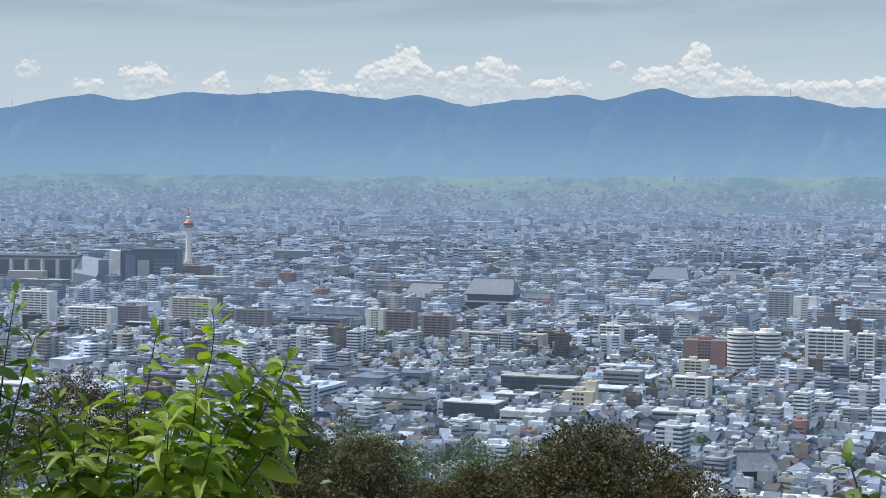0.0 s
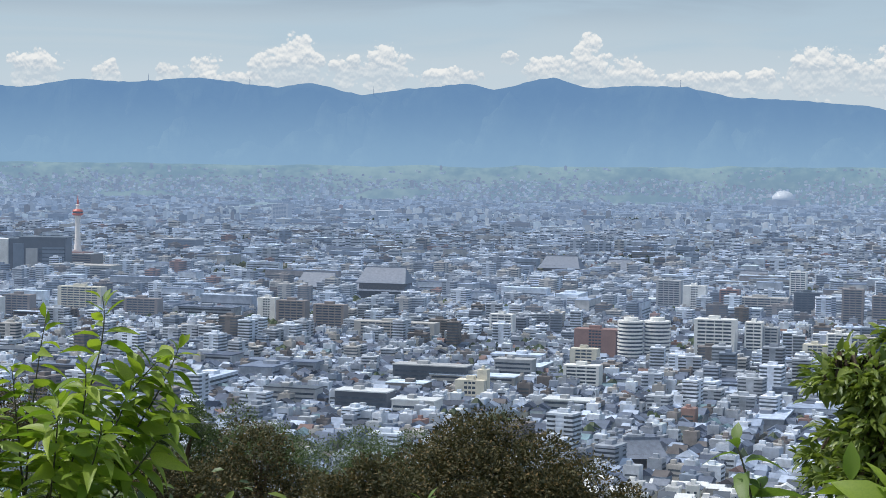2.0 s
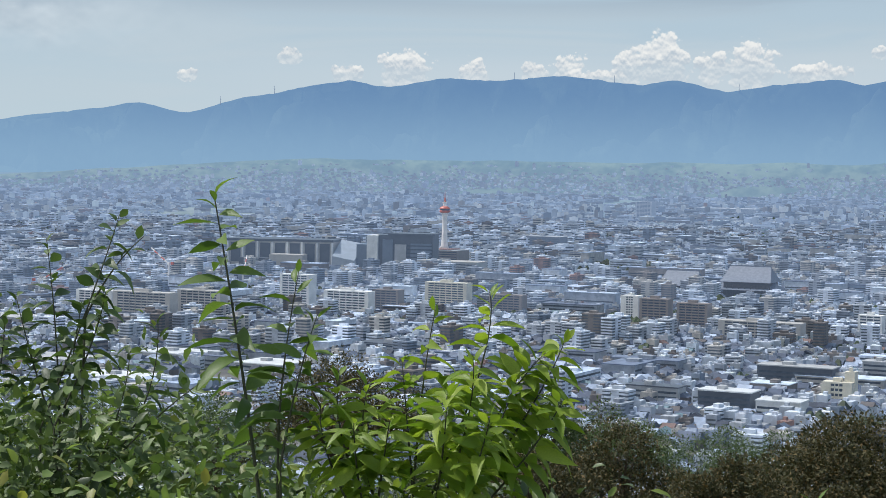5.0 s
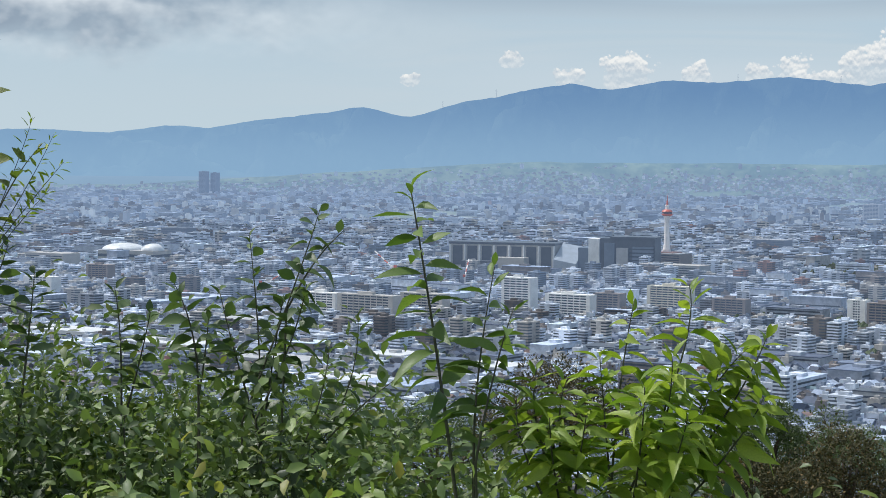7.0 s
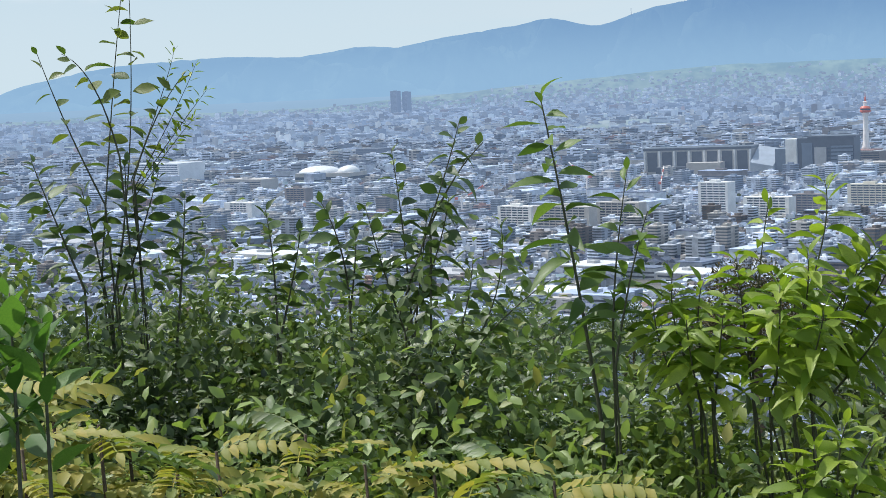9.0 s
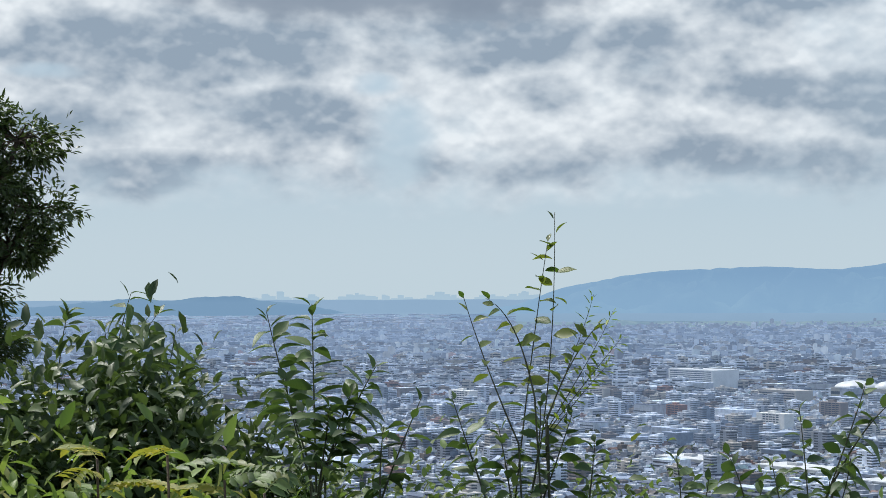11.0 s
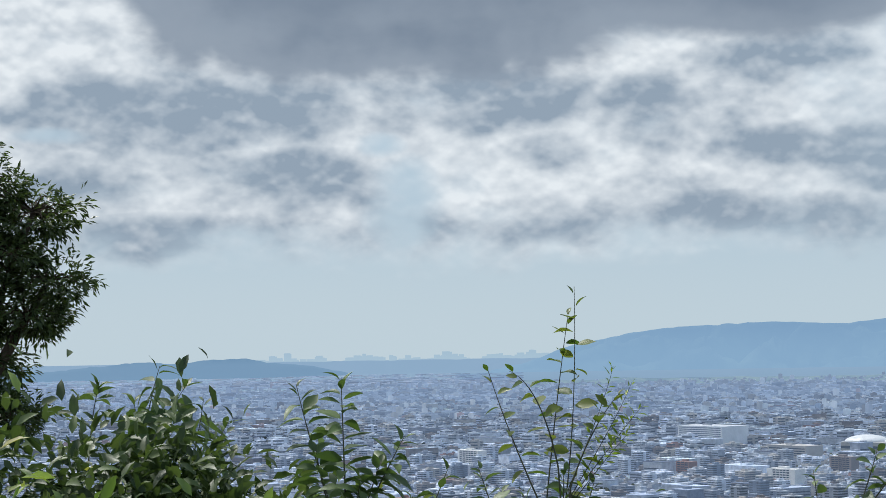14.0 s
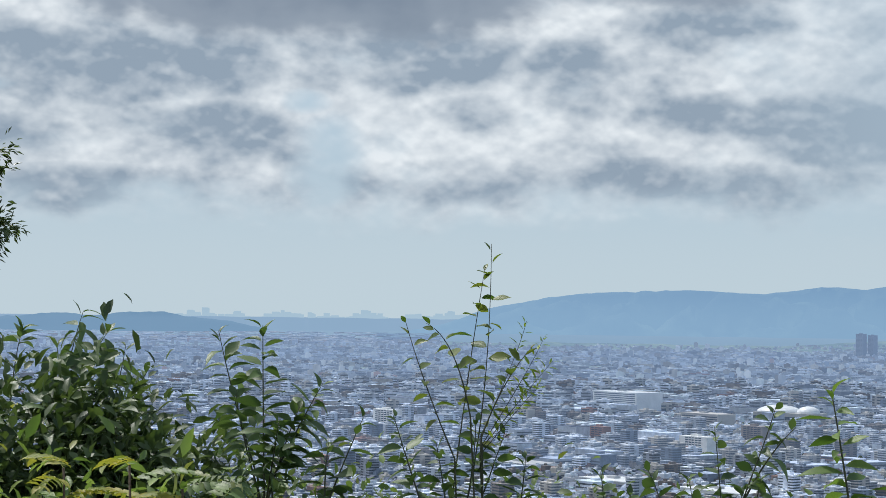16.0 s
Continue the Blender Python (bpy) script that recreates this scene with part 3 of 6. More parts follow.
MAT_WHITE = paint("white_render", (0.76, 0.76, 0.75))
MAT_CREAM = paint("cream_render", (0.66, 0.62, 0.52))
MAT_BEIGE = paint("beige_tile", (0.47, 0.45, 0.43))
MAT_BROWN = paint("brown_tile", (0.25, 0.215, 0.20))
MAT_RUST = paint("rust_red_tile", (0.29, 0.17, 0.145))
MAT_GREY = paint("grey_concrete", (0.42, 0.43, 0.45))
MAT_SLATE = paint("slate_grey_panel", (0.085, 0.10, 0.125), 0.4)
MAT_BLUE = paint("blue_grey_panel", (0.15, 0.19, 0.25), 0.35)
MAT_TILE = paint("old_roof_tile", (0.17, 0.195, 0.25), 0.6, 0.25, 0.3)
MAT_TIMBER = paint("dark_temple_timber", (0.08, 0.065, 0.055), 0.8, 0.3, 0.5)
MAT_TOWER = paint("tower_white_steel", (0.86, 0.82, 0.80), 0.4)
MAT_RED = paint("tower_vermilion", (0.62, 0.13, 0.07), 0.4)
MAT_METAL = paint("pale_sheet_roof", (0.72, 0.74, 0.76), 0.4, 0.15, 0.1)
MAT_ATRIUM = paint("pale_sloping_glass", (0.34, 0.39, 0.46), 0.3)
MAT_PANE = paint("window_glass", (0.075, 0.095, 0.125), 0.2, 0.4, 0.3)


def site(name, az, r, turn=GRID, z=0.0):
    """An empty at a place on the plain, drawn in with it."""
    RANGE[0] = r
    p = at(az, r, z)
    q = squeeze(p)
    ob = empty(name, q, turn)
    ob.scale = (np.hypot(q[0], q[1]) / np.hypot(p[0], p[1]),) * 3
    return ob


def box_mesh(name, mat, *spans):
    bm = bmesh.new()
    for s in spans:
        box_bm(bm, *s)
    return bm_mesh(name, bm, hazed_copy(mat))


def flats(az, r, w, h, wall, label, depth=15.0, storey=3.1, turn=GRID, glass=None, ends=0.08, name="apartment_block", group=""):
    """A slab of flats or offices: dark glazed core, a ledge for each storey, solid ends, parapet, lift house."""
    claim(az, r, max(w, depth) * 0.55)
    ob = tagged(site(name, az, r, turn), label, "building", group)
    a, b = w / 2, depth / 2
    glass = glass or MAT_PANE
    part("glazing", box_mesh("glazing", glass, (-a + 0.5, a - 0.5, -b + 0.7, b - 0.7, -2, h - 0.4)), ob, "dark glazing")
    n = max(2, int(round(h / storey)))
    step = h / n
    ledge = box_mesh("ledge", wall, (-a, a, -b, b, 0, step * 0.45))
    for k in range(n):
        part("ledge", ledge, ob, loc=(0, 0, k * step - 0.2))
    e = max(1.0, w * ends)
    for s in (-1, 1):
        x0, x1 = sorted((s * (a - e), s * (a + 0.15)))
        part("end_wall", box_mesh("end_wall", wall, (x0, x1, -b - 0.15, b + 0.15, -2, h)), ob)
    piers = max(1, int(w // 11))
    pier = box_mesh("pier", wall, (-0.35, 0.35, -b - 0.1, b + 0.1, -2, h))
    for k in range(piers):
        part("pier", pier, ob, loc=(-a + e + (w - 2 * e) * (k + 1) / (piers + 1), 0, 0))
    part("parapet", box_mesh("parapet", wall, (-a - 0.2, a + 0.2, -b - 0.2, b + 0.2, h - 0.5, h + 0.8)), ob)
    part("lift_house", box_mesh("lift_house", wall, (-a * 0.35, a * 0.2, -b * 0.5, b * 0.4, h, h + 3.8)), ob)
    return ob


def rounded_block(az, r, w, h, label):
    """A white block with a bowed, striped front."""
    claim(az, r, w * 0.7)
    ob = tagged(site("rounded_office", az, r), label, "building", "striped white towers")
    part("glazing", bm_lathe("glazing", MAT_PANE, [(w * 0.46, -2), (w * 0.46, h - 1)], 28), ob, "dark glazing")
    n = int(h / 3.6)
    ring = bm_lathe("ledge", MAT_WHITE, [(w * 0.5, 0), (w * 0.5, 1.9)], 28)
    for k in range(n + 1):
        part("ledge", ring, ob, loc=(0, 0, k * h / n - 1.2))
    part("lift_house", bm_lathe("lift_house", MAT_WHITE, [(w * 0.28, h), (w * 0.28, h + 4)], 16), ob)


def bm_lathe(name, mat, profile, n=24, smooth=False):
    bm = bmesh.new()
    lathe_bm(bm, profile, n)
    return bm_mesh(name, bm, hazed_copy(mat), smooth)


def swept_roof(name, w, d, z0, z1, ridge, hollow=1.7, steps=6, gable=0.0):
    """A tiled roof with hollow slopes that turn up to a ridge; ridge is its share of the width."""
    bm = bmesh.new()
    rings = []
    for k in range(steps + 1):
        s = k / steps
        x = w / 2 * (1 - s) + w / 2 * ridge * s
        y = d / 2 * (1 - s) + 0.4 * s
        z = z0 + (z1 - z0) * s ** (1 / hollow) if hollow < 1 else z0 + (z1 - z0) * (0.55 * s + 0.45 * s ** hollow)
        rings.append([bm.verts.new(p) for p in ((-x, -y, z), (x, -y, z), (x, y, z), (-x, y, z))])
    for a, b in zip(rings, rings[1:]):
        for k in range(4):
            bm.faces.new((a[k], a[(k + 1) % 4], b[(k + 1) % 4], b[k]))
    bm.faces.new(rings[0][::-1])
    bm.faces.new(rings[-1])
    x = w / 2 * ridge
    box_bm(bm, -x - 0.8, x + 0.8, -0.7, 0.7, z1 - 0.6, z1 + 1.4)
    return bm_mesh(name, bm, hazed_copy(MAT_TILE))


def temple_hall(az, r, w, d, h, label, turn=GRID, two=True, name="temple_hall"):
    """A great timber hall under a broad hip-and-gable roof."""
    claim(az, r, w * 0.65)
    claim(az, r - w * 0.7, w * 0.5)
    if two:
        for step in (1.0, 1.5, 2.0):
            claim(az, r - w * step, w * 0.55)
    ob = tagged(site(name, az, r, turn), label, "temple", "temple halls")
    part("hall_wall", box_mesh("hall_wall", MAT_TIMBER, (-w * 0.38, w * 0.38, -d * 0.36, d * 0.36, -1, h * 0.5)), ob, "dark timber wall")
    post = box_mesh("post", MAT_TIMBER, (-0.5, 0.5, -0.5, 0.5, -1, h * 0.4))
    for k in range(9):
        part("post", post, ob, loc=(-w * 0.42 + w * 0.84 * k / 8, -d * 0.42, 0))
    if two:
        part("lower_roof", swept_roof("lower_roof", w * 1.08, d * 1.08, h * 0.27, h * 0.46, 0.80), ob, "grey tiled lower roof")
        part("upper_roof", swept_roof("upper_roof", w * 0.88, d * 0.86, h * 0.52, h, 0.80), ob, "grey tiled upper roof")
    else:
        part("roof", swept_roof("roof", w, d, h * 0.36, h, 0.74), ob, "grey tiled roof")
    return ob


def observation_tower(az, r):
    claim(az, r, 70)
    claim(az, r - 70, 45)
    ob = tagged(site("observation_tower", az, r), "tall white lattice-free needle tower with vermilion observation deck", "tower")
    part("shaft", bm_lathe("shaft", MAT_TOWER, [(8.5, 29), (6.6, 34), (5.6, 42), (4.9, 55), (4.5, 70), (4.5, 84), (5.6, 91), (7.5, 94)], 28, True), ob)
    part("collar", bm_lathe("collar", MAT_RED, [(8.0, 93.5), (9.8, 95.5), (9.8, 97.2), (8.6, 97.6)], 28), ob, "vermilion lower ring")
    part("deck", bm_lathe("deck", MAT_PANE, [(8.6, 97.4), (8.9, 100.4)], 28), ob, "glazed deck")
    part("crown", bm_lathe("crown", MAT_RED, [(9.6, 100.3), (9.6, 101.6), (7.2, 104.0), (5.0, 105.0)], 28), ob, "vermilion upper ring")
    part("neck", bm_lathe("neck", MAT_TOWER, [(3.6, 104.8), (3.2, 111), (4.2, 111.5), (4.2, 112.6), (2.2, 113.2)], 20), ob)
    part("mast", bm_lathe("mast", MAT_RED, [(1.9, 113), (1.6, 120), (0.8, 121), (0.6, 127), (0.15, 131)], 12), ob, "vermilion mast")
    base = tagged(site("tower_building", az, r - 4), "brown-grey building carrying the observation tower", "building")
    part("wall", box_mesh("wall", MAT_BROWN, (-38, 38, -24, 24, -2, 27)), base)
    band = box_mesh("window_band", MAT_PANE, (-37, 37, -24.4, 24.4, 0, 1.6))
    for k in range(6):
        part("window_band", band, base, loc=(0, 0, 3 + 4 * k))
    part("roof_deck", box_mesh("roof_deck", MAT_RUST, (-22, 22, -18, 18, 27, 29.4)), base, "rust-red roof storey")
    part("parapet", box_mesh("parapet", MAT_GREY, (-38.5, 38.5, -24.5, 24.5, 26.4, 27.6)), base)


def station(az, r):
    """The long dark station building: a ribbed grey wing, a sloping glass hall, a pale slab and dark glazed blocks."""
    claim(az, r, 190)
    claim(az - 2.0, r, 120)
    claim(az + 2.0, r, 120)
    ob = tagged(site("railway_station", az, r, radians(-4)), "long dark grey glazed railway station building", "building")
    part("wing", box_mesh("wing", MAT_BEIGE, (-190, 0, -26, 26, -2, 43)), ob, "grey panelled wing")
    part("wing_roof", box_mesh("wing_roof", MAT_SLATE, (-192, 2, -29, 28, 43, 47)), ob, "dark overhanging roof")
    recess = box_mesh("recess", MAT_SLATE, (-9, 9, -26.6, -24, 6, 40))
    for k in range(7):
        part("recess", recess, ob, "dark glazed recess", loc=(-176 + 27 * k, 0, 0))
    fin = box_mesh("fin", MAT_WHITE, (-1.2, 1.2, -31, -25, -2, 42))
    for k in range(8):
        part("fin", fin, ob, loc=(-189 + 27 * k, 0, 0))
    part("low_hall", box_mesh("low_hall", MAT_BEIGE, (-104, -44, -62, -30, -2, 22)), ob, "low pale hall")
    part("low_hall", box_mesh("low_hall", MAT_SLATE, (-160, -112, -58, -30, -2, 15)), ob, "low dark hall")
    bm = bmesh.new()
    v = [bm.verts.new(p) for p in ((4, -44, -2), (44, -44, -2), (44, -44, 13), (4, -44, 20), (4, 20, -2), (44, 20, -2), (44, 20, 40), (4, 20, 46))]
    for f in ((0, 1, 2, 3), (1, 5, 6, 2), (5, 4, 7, 6), (4, 0, 3, 7), (3, 2, 6, 7), (4, 5, 1, 0)):
        bm.faces.new([v[q] for q in f])
    part("sloping_hall", bm_mesh("sloping_hall", bm, hazed_copy(MAT_ATRIUM)), ob, "pale sloping glass roof")
    part("dark_block", box_mesh("dark_block", MAT_BLUE, (44, 64, -30, 24, -2, 41)), ob)
    part("slab", box_mesh("slab", MAT_WHITE, (63, 82, -33, 10, -2, 57)), ob, "pale upright slab")
    part("east_block", box_mesh("east_block", MAT_SLATE, (82, 178, -26, 26, -2, 58)), ob, "dark glazed block")
    part("east_roof", box_mesh("east_roof", MAT_SLATE, (100, 182, -29, 29, 58, 61)), ob)
    part("panel", box_mesh("panel", MAT_BLUE, (90, 108, -29, -20, -2, 50)), ob)
    part("panel", box_mesh("panel", MAT_GREY, (112, 132, -31, -20, -2, 42)), ob, "grey panel")
    part("panel", box_mesh("panel", MAT_BLUE, (140, 176, -30, -20, 10, 44)), ob)
    band = box_mesh("window_band", MAT_PANE, (134, 177, -30.5, -21, 0, 2.2))
    for k in range(5):
        part("window_band", band, ob, loc=(0, 0, 13 + 6.5 * k))


def domed_hall(az, r, w, h, label):
    claim(az, r, w)
    ob = tagged(site("domed_hall", az, r), label, "building")
    part("wall", box_mesh("wall", MAT_GREY, (-w * 0.7, w * 0.7, -w * 0.4, w * 0.4, -2, h * 0.4)), ob)
    prof = [(w / 2 * math.cos(t), h * 0.4 + h * 0.6 * math.sin(t)) for t in np.linspace(0, 1.45, 8)]
    part("dome", bm_lathe("dome", MAT_METAL, prof, 24, True), ob, "white dome")


def sports_hall(az, r, w, h):
    claim(az, r, w * 0.6)
    ob = tagged(site("sports_hall", az, r, radians(-10)), "low hall with two shallow white roof domes", "building")
    part("wall", box_mesh("wall", MAT_BEIGE, (-w / 2, w / 2, -30, 30, -2, h * 0.7)), ob)
    part("window_band", box_mesh("window_band", MAT_PANE, (-w / 2 - 0.2, w / 2 + 0.2, -30.2, 30.2, h * 0.35, h * 0.5)), ob)
    for x, rr in ((-w * 0.2, w * 0.34), (w * 0.33, w * 0.18)):
        prof = [(rr * math.cos(t), h * 0.68 + h * 0.38 * math.sin(t)) for t in np.linspace(0, 1.4, 6)]
        part("roof_dome", bm_lathe("roof_dome", MAT_METAL, prof, 24, True), ob, "white roof dome", loc=(x, 0, 0))


def works(az, r, w, h, wall, roof, label, depth=50.0):
    """A wide low works or school block with a flat light roof."""
    claim(az, r, w * 0.52)
    ob = tagged(site("works_building", az, r), label, "building")
    part("wall", box_mesh("wall", wall, (-w / 2, w / 2, -depth / 2, depth / 2, -2, h)), ob)
    part("roof", box_mesh("roof", roof, (-w / 2 - 0.6, w / 2 + 0.6, -depth / 2 - 0.6, depth / 2 + 0.6, h, h + 1.0)), ob)
    band = box_mesh("window_band", MAT_PANE, (-w * 0.47, w * 0.47, -depth / 2 - 0.2, depth / 2 + 0.2, 0, 1.7))
    for k in range(max(1, int(h // 4))):
        part("window_band", band, ob, loc=(0, 0, 1.6 + 3.9 * k))
    part("roof_plant", box_mesh("roof_plant", MAT_GREY, (-w * 0.2, -w * 0.05, -4, 5, h + 0.9, h + 3.6)), ob)


observation_tower(-7.64, 3420)
station(-10.9, 3330)
temple_hall(1.55, 2730, 86, 62, 44, "vast two-tiered temple hall with grey tiled roofs")
temple_hall(-0.45, 2800, 66, 50, 32, "large temple hall with a grey tiled hip roof", two=False)
temple_hall(0.55, 2745, 40, 26, 20, "temple gallery between two large halls", two=False)
temple_hall(6.86, 3400, 78, 56, 32, "great temple hall with pale grey tiled roof", two=False)
temple_hall(8.6, 3380, 56, 46, 28, "temple hall with pale grey tiled roof", two=False)
temple_hall(9.34, 1240, 31, 28, 17, "temple with broad pyramid roof among houses", two=False, turn=radians(8))
temple_hall(12.9, 1690, 36, 22, 14, "dark timber theatre hall with white ridge", two=False)
temple_hall(12.6, 3250, 60, 30, 20, "long tiled temple roof", two=False)
temple_hall(-17.2, 2120, 44, 30, 18, "tiled temple hall among trees", two=False)
flats(-1.97, 2290, 22, 30, MAT_WHITE, "plain white slab of flats", 16, ends=0.3)
flats(-1.24, 2260, 36, 29, MAT_BROWN, "brown tiled slab of flats with white ledges", 16)
flats(-0.10, 2150, 36, 33, MAT_BROWN, "brown tiled slab of flats with white ledges", 16)
rounded_block(8.96, 1890, 26, 41, "rounded white striped office tower")
rounded_block(9.75, 1895, 27, 41, "rounded white striped office tower")
flats(11.5, 1910, 40, 43, MAT_WHITE, "white office block with bold dark window stripes", 22, 3.6)
flats(12.64, 1910, 17, 41, MAT_WHITE, "slim white office tower with dark stripes", 16, 3.4)
flats(13.15, 1915, 14, 36, MAT_GREY, "slim grey tower in the city", 16)
flats(14.44, 1850, 23, 26, MAT_CREAM, "cream block of flats in the city", 14, ends=0.2)
flats(15.12, 1860, 23, 36, MAT_WHITE, "white block of flats with balconies", 15)
flats(16.16, 1905, 28, 39, MAT_BLUE, "blue-grey office block in the city", 18, ends=0.05)
flats(7.95, 1905, 42, 31, MAT_RUST, "rust-red tiled hotel block in the city", 20, ends=0.35)
flats(7.6, 1790, 26, 22, MAT_CREAM, "cream office block in the city", 14, ends=0.2)
flats(4.2, 1530, 24, 20, MAT_CREAM, "cream-yellow walled house block with roof tower", 14, 4.0, ends=0.3)
flats(4.55, 1532, 8, 28, MAT_CREAM, "cream-yellow stair tower in the city", 9, 6.0, ends=0.45)
flats(7.55, 1640, 31, 22, MAT_WHITE, "white ribbed block of offices", 16, 3.0)
works(0.97, 1460, 42, 19, MAT_SLATE, MAT_METAL, "dark school hall with pale flat roof", 22)
works(3.0, 1650, 66, 19, MAT_SLATE, MAT_GREY, "long dark school building in the city", 22)
works(5.5, 1690, 34, 21, MAT_GREY, MAT_GREY, "grey ribbed school block in the city", 18)
works(2.55, 1440, 34, 15, MAT_WHITE, MAT_METAL, "white-walled hall with pale roofs", 22)
works(-1.2, 1520, 44, 14, MAT_GREY, MAT_SLATE, "low grey school building in the city", 18)
works(7.2, 1480, 40, 12, MAT_GREY, MAT_METAL, "pale metal-roofed hall in the city", 22)
flats(1.9, 2080, 92, 20, MAT_BEIGE, "long low beige block in the city", 20)
flats(5.10, 2095, 26, 29, MAT_WHITE, "white block of flats in the city", 15)
flats(10.86, 2520, 30, 38, MAT_WHITE, "white block of flats in the city", 16, ends=0.35)
flats(10.1, 2560, 33, 42, MAT_GREY, "grey block of flats with white ends", 16)
flats(15.5, 2400, 26, 46, MAT_BROWN, "tall brown office block in the city", 20)
flats(16.3, 2380, 20, 40, MAT_BROWN, "tall brown tiled flats in the city", 20)
flats(12.84, 2500, 70, 26, MAT_BEIGE, "wide beige office building in the city", 24)
flats(14.2, 2500, 36, 34, MAT_SLATE, "dark slate office building in the city", 20)
flats(11.9, 2560, 26, 31, MAT_RUST, "red-brown office block in the city", 18)
flats(17.3, 2350, 40, 33, MAT_WHITE, "white block of flats in the city", 18)
flats(13.9, 2800, 24, 44, MAT_WHITE, "tall white slab of flats", 16)
flats(17.6, 2700, 30, 42, MAT_GREY, "grey slab of flats in the city", 16)
flats(-5.7, 2310, 44, 27, MAT_BROWN, "brown slab of flats in the city", 16)
flats(-7.5, 2430, 60, 33, MAT_CREAM, "cream block of flats with lift tower", 16)
works(-7.4, 3130, 110, 22, MAT_GREY, MAT_BEIGE, "long low department store in the city", 40)
works(-4.56, 3880, 76, 34, MAT_SLATE, MAT_GREY, "dark wide office building in the city", 40)
flats(-16.6, 2200, 80, 35, MAT_BEIGE, "long beige slab of flats", 16, group="long slabs of flats")
flats(-14.9, 2230, 60, 35, MAT_BEIGE, "long beige slab of flats", 16, group="long slabs of flats")
flats(-18.0, 2260, 50, 33, MAT_WHITE, "white slab of flats in the city", 16)
flats(-12.04, 2360, 42, 46, MAT_WHITE, "tall white block of flats", 18)
flats(-10.5, 2290, 62, 31, MAT_WHITE, "white block of flats in the city", 16)
flats(-9.3, 2330, 34, 30, MAT_BROWN, "brown block of flats in the city", 16)
works(-9.0, 1850, 70, 12, MAT_GREY, MAT_SLATE, "low hall with dark flat roof", 34)
sports_hall(-23.6, 3480, 118, 34)
works(-22.3, 4280, 70, 33, MAT_SLATE, MAT_SLATE, "dark block-shaped works in the city", 40)
flats(-21.55, 9300, 42, 118, MAT_BLUE, "far dark high-rise tower in the city", 30, 6.0, group="far twin towers")
flats(-21.22, 9320, 34, 112, MAT_BLUE, "far dark high-rise tower in the city", 30, 6.0, group="far twin towers")
works(-28.4, 3850, 132, 40, MAT_WHITE, MAT_METAL, "very wide white factory hall", 70)
flats(-26.3, 2640, 54, 29, MAT_WHITE, "white office block with dark stairwells", 18, ends=0.2)
flats(-28.2, 2840, 38, 24, MAT_BROWN, "brown block of flats in the city", 16)
flats(-29.2, 2880, 30, 26, MAT_RUST, "red-brown block of flats in the city", 16)
flats(-35.6, 3060, 58, 38, MAT_WHITE, "white slab of flats in the city", 16)
flats(-24.6, 2900, 44, 30, MAT_BROWN, "brown slab of flats in the city", 16)
flats(-31.5, 3300, 40, 30, MAT_BEIGE, "beige slab of flats in the city", 16)
works(-26.0, 3250, 90, 30, MAT_BEIGE, MAT_BEIGE, "wide tan works building in the city", 40)
works(0.85, 6900, 230, 20, MAT_GREY, MAT_METAL, "long shed with brilliant white roof", 80)
flats(-1.6, 6050, 54, 58, MAT_GREY, "pale grey tower block far off", 40, 4.0)
domed_hall(16.84, 4850, 62, 42, "wide hall with pale dome")
domed_hall(13.4, 9900, 120, 80, "far stadium with pale shell roof")
for az, r, w, h, wall, roof in ((-22.5, 1900, 90, 10, MAT_GREY, MAT_METAL), (-19.5, 1760, 100, 9, MAT_BEIGE, MAT_GREY), (-17.3, 1600, 64, 9, MAT_GREY, MAT_METAL), (-25.5, 2050, 96, 10, MAT_WHITE, MAT_METAL),
                             (-15.6, 1780, 60, 10, MAT_BEIGE, MAT_METAL), (-20.8, 2180, 110, 11, MAT_GREY, MAT_GREY), (-28.6, 2150, 90, 10, MAT_GREY, MAT_METAL), (-31.5, 2350, 80, 12, MAT_WHITE, MAT_GREY), (-12.8, 1700, 50, 9, MAT_GREY, MAT_METAL)):
    works(az, r, w, h, wall, roof, "broad low sheds with pale flat roofs", 45)


def tower_crane(az, r, h, lean):
    """A red and white jib crane over a building site."""
    ob = tagged(site("tower_crane", az, r, lean), "red and white jib crane on a building site", "crane", "cranes")
    part("mast", box_mesh("mast", MAT_TOWER, (-1.1, 1.1, -1.1, 1.1, -2, h)), ob, "white mast")
    part("cab", box_mesh("cab", MAT_TOWER, (-2.2, 2.2, -1.8, 1.8, h, h + 3.5)), ob)
    for k in range(5):
        a, b = Vector((2 + 7 * k, 0, h + 2 + 4.2 * k)), Vector((2 + 7 * (k + 1), 0, h + 2 + 4.2 * (k + 1)))
        piece = bmesh.new()
        tube(piece, [a, (a + b) / 2, b], 0.9, 0.9, 5)
        part("jib_section", bm_mesh("jib_section", piece, hazed_copy(MAT_RED if k % 2 else MAT_TOWER), False), ob)
    part("counterweight", box_mesh("counterweight", MAT_RED, (-9, -5, -1.6, 1.6, h + 0.5, h + 4)), ob, "red counterweight")


def ridge_mast(az):
    """A thin transmission mast on the far ridge."""
    el = float(crest(WEST)(np.array([az]))[0])
    p = squeeze(at(az, 17950, EYE_Z + 17950 * math.tan(radians(el)) - 12))
    ob = tagged(empty("transmission_mast", p), "thin transmission mast on the far ridge", "mast", "ridge masts")
    RANGE[0] = 9000.0
    part("pole", bm_lathe("pole", MAT_SLATE, [(0.8, 0), (0.5, 12), (0.25, 22)], 6), ob)
    for z in (13, 16, 19):
        part("arm", box_mesh("arm", MAT_SLATE, (-1.8, 1.8, -0.2, 0.2, z, z + 0.35)), ob)




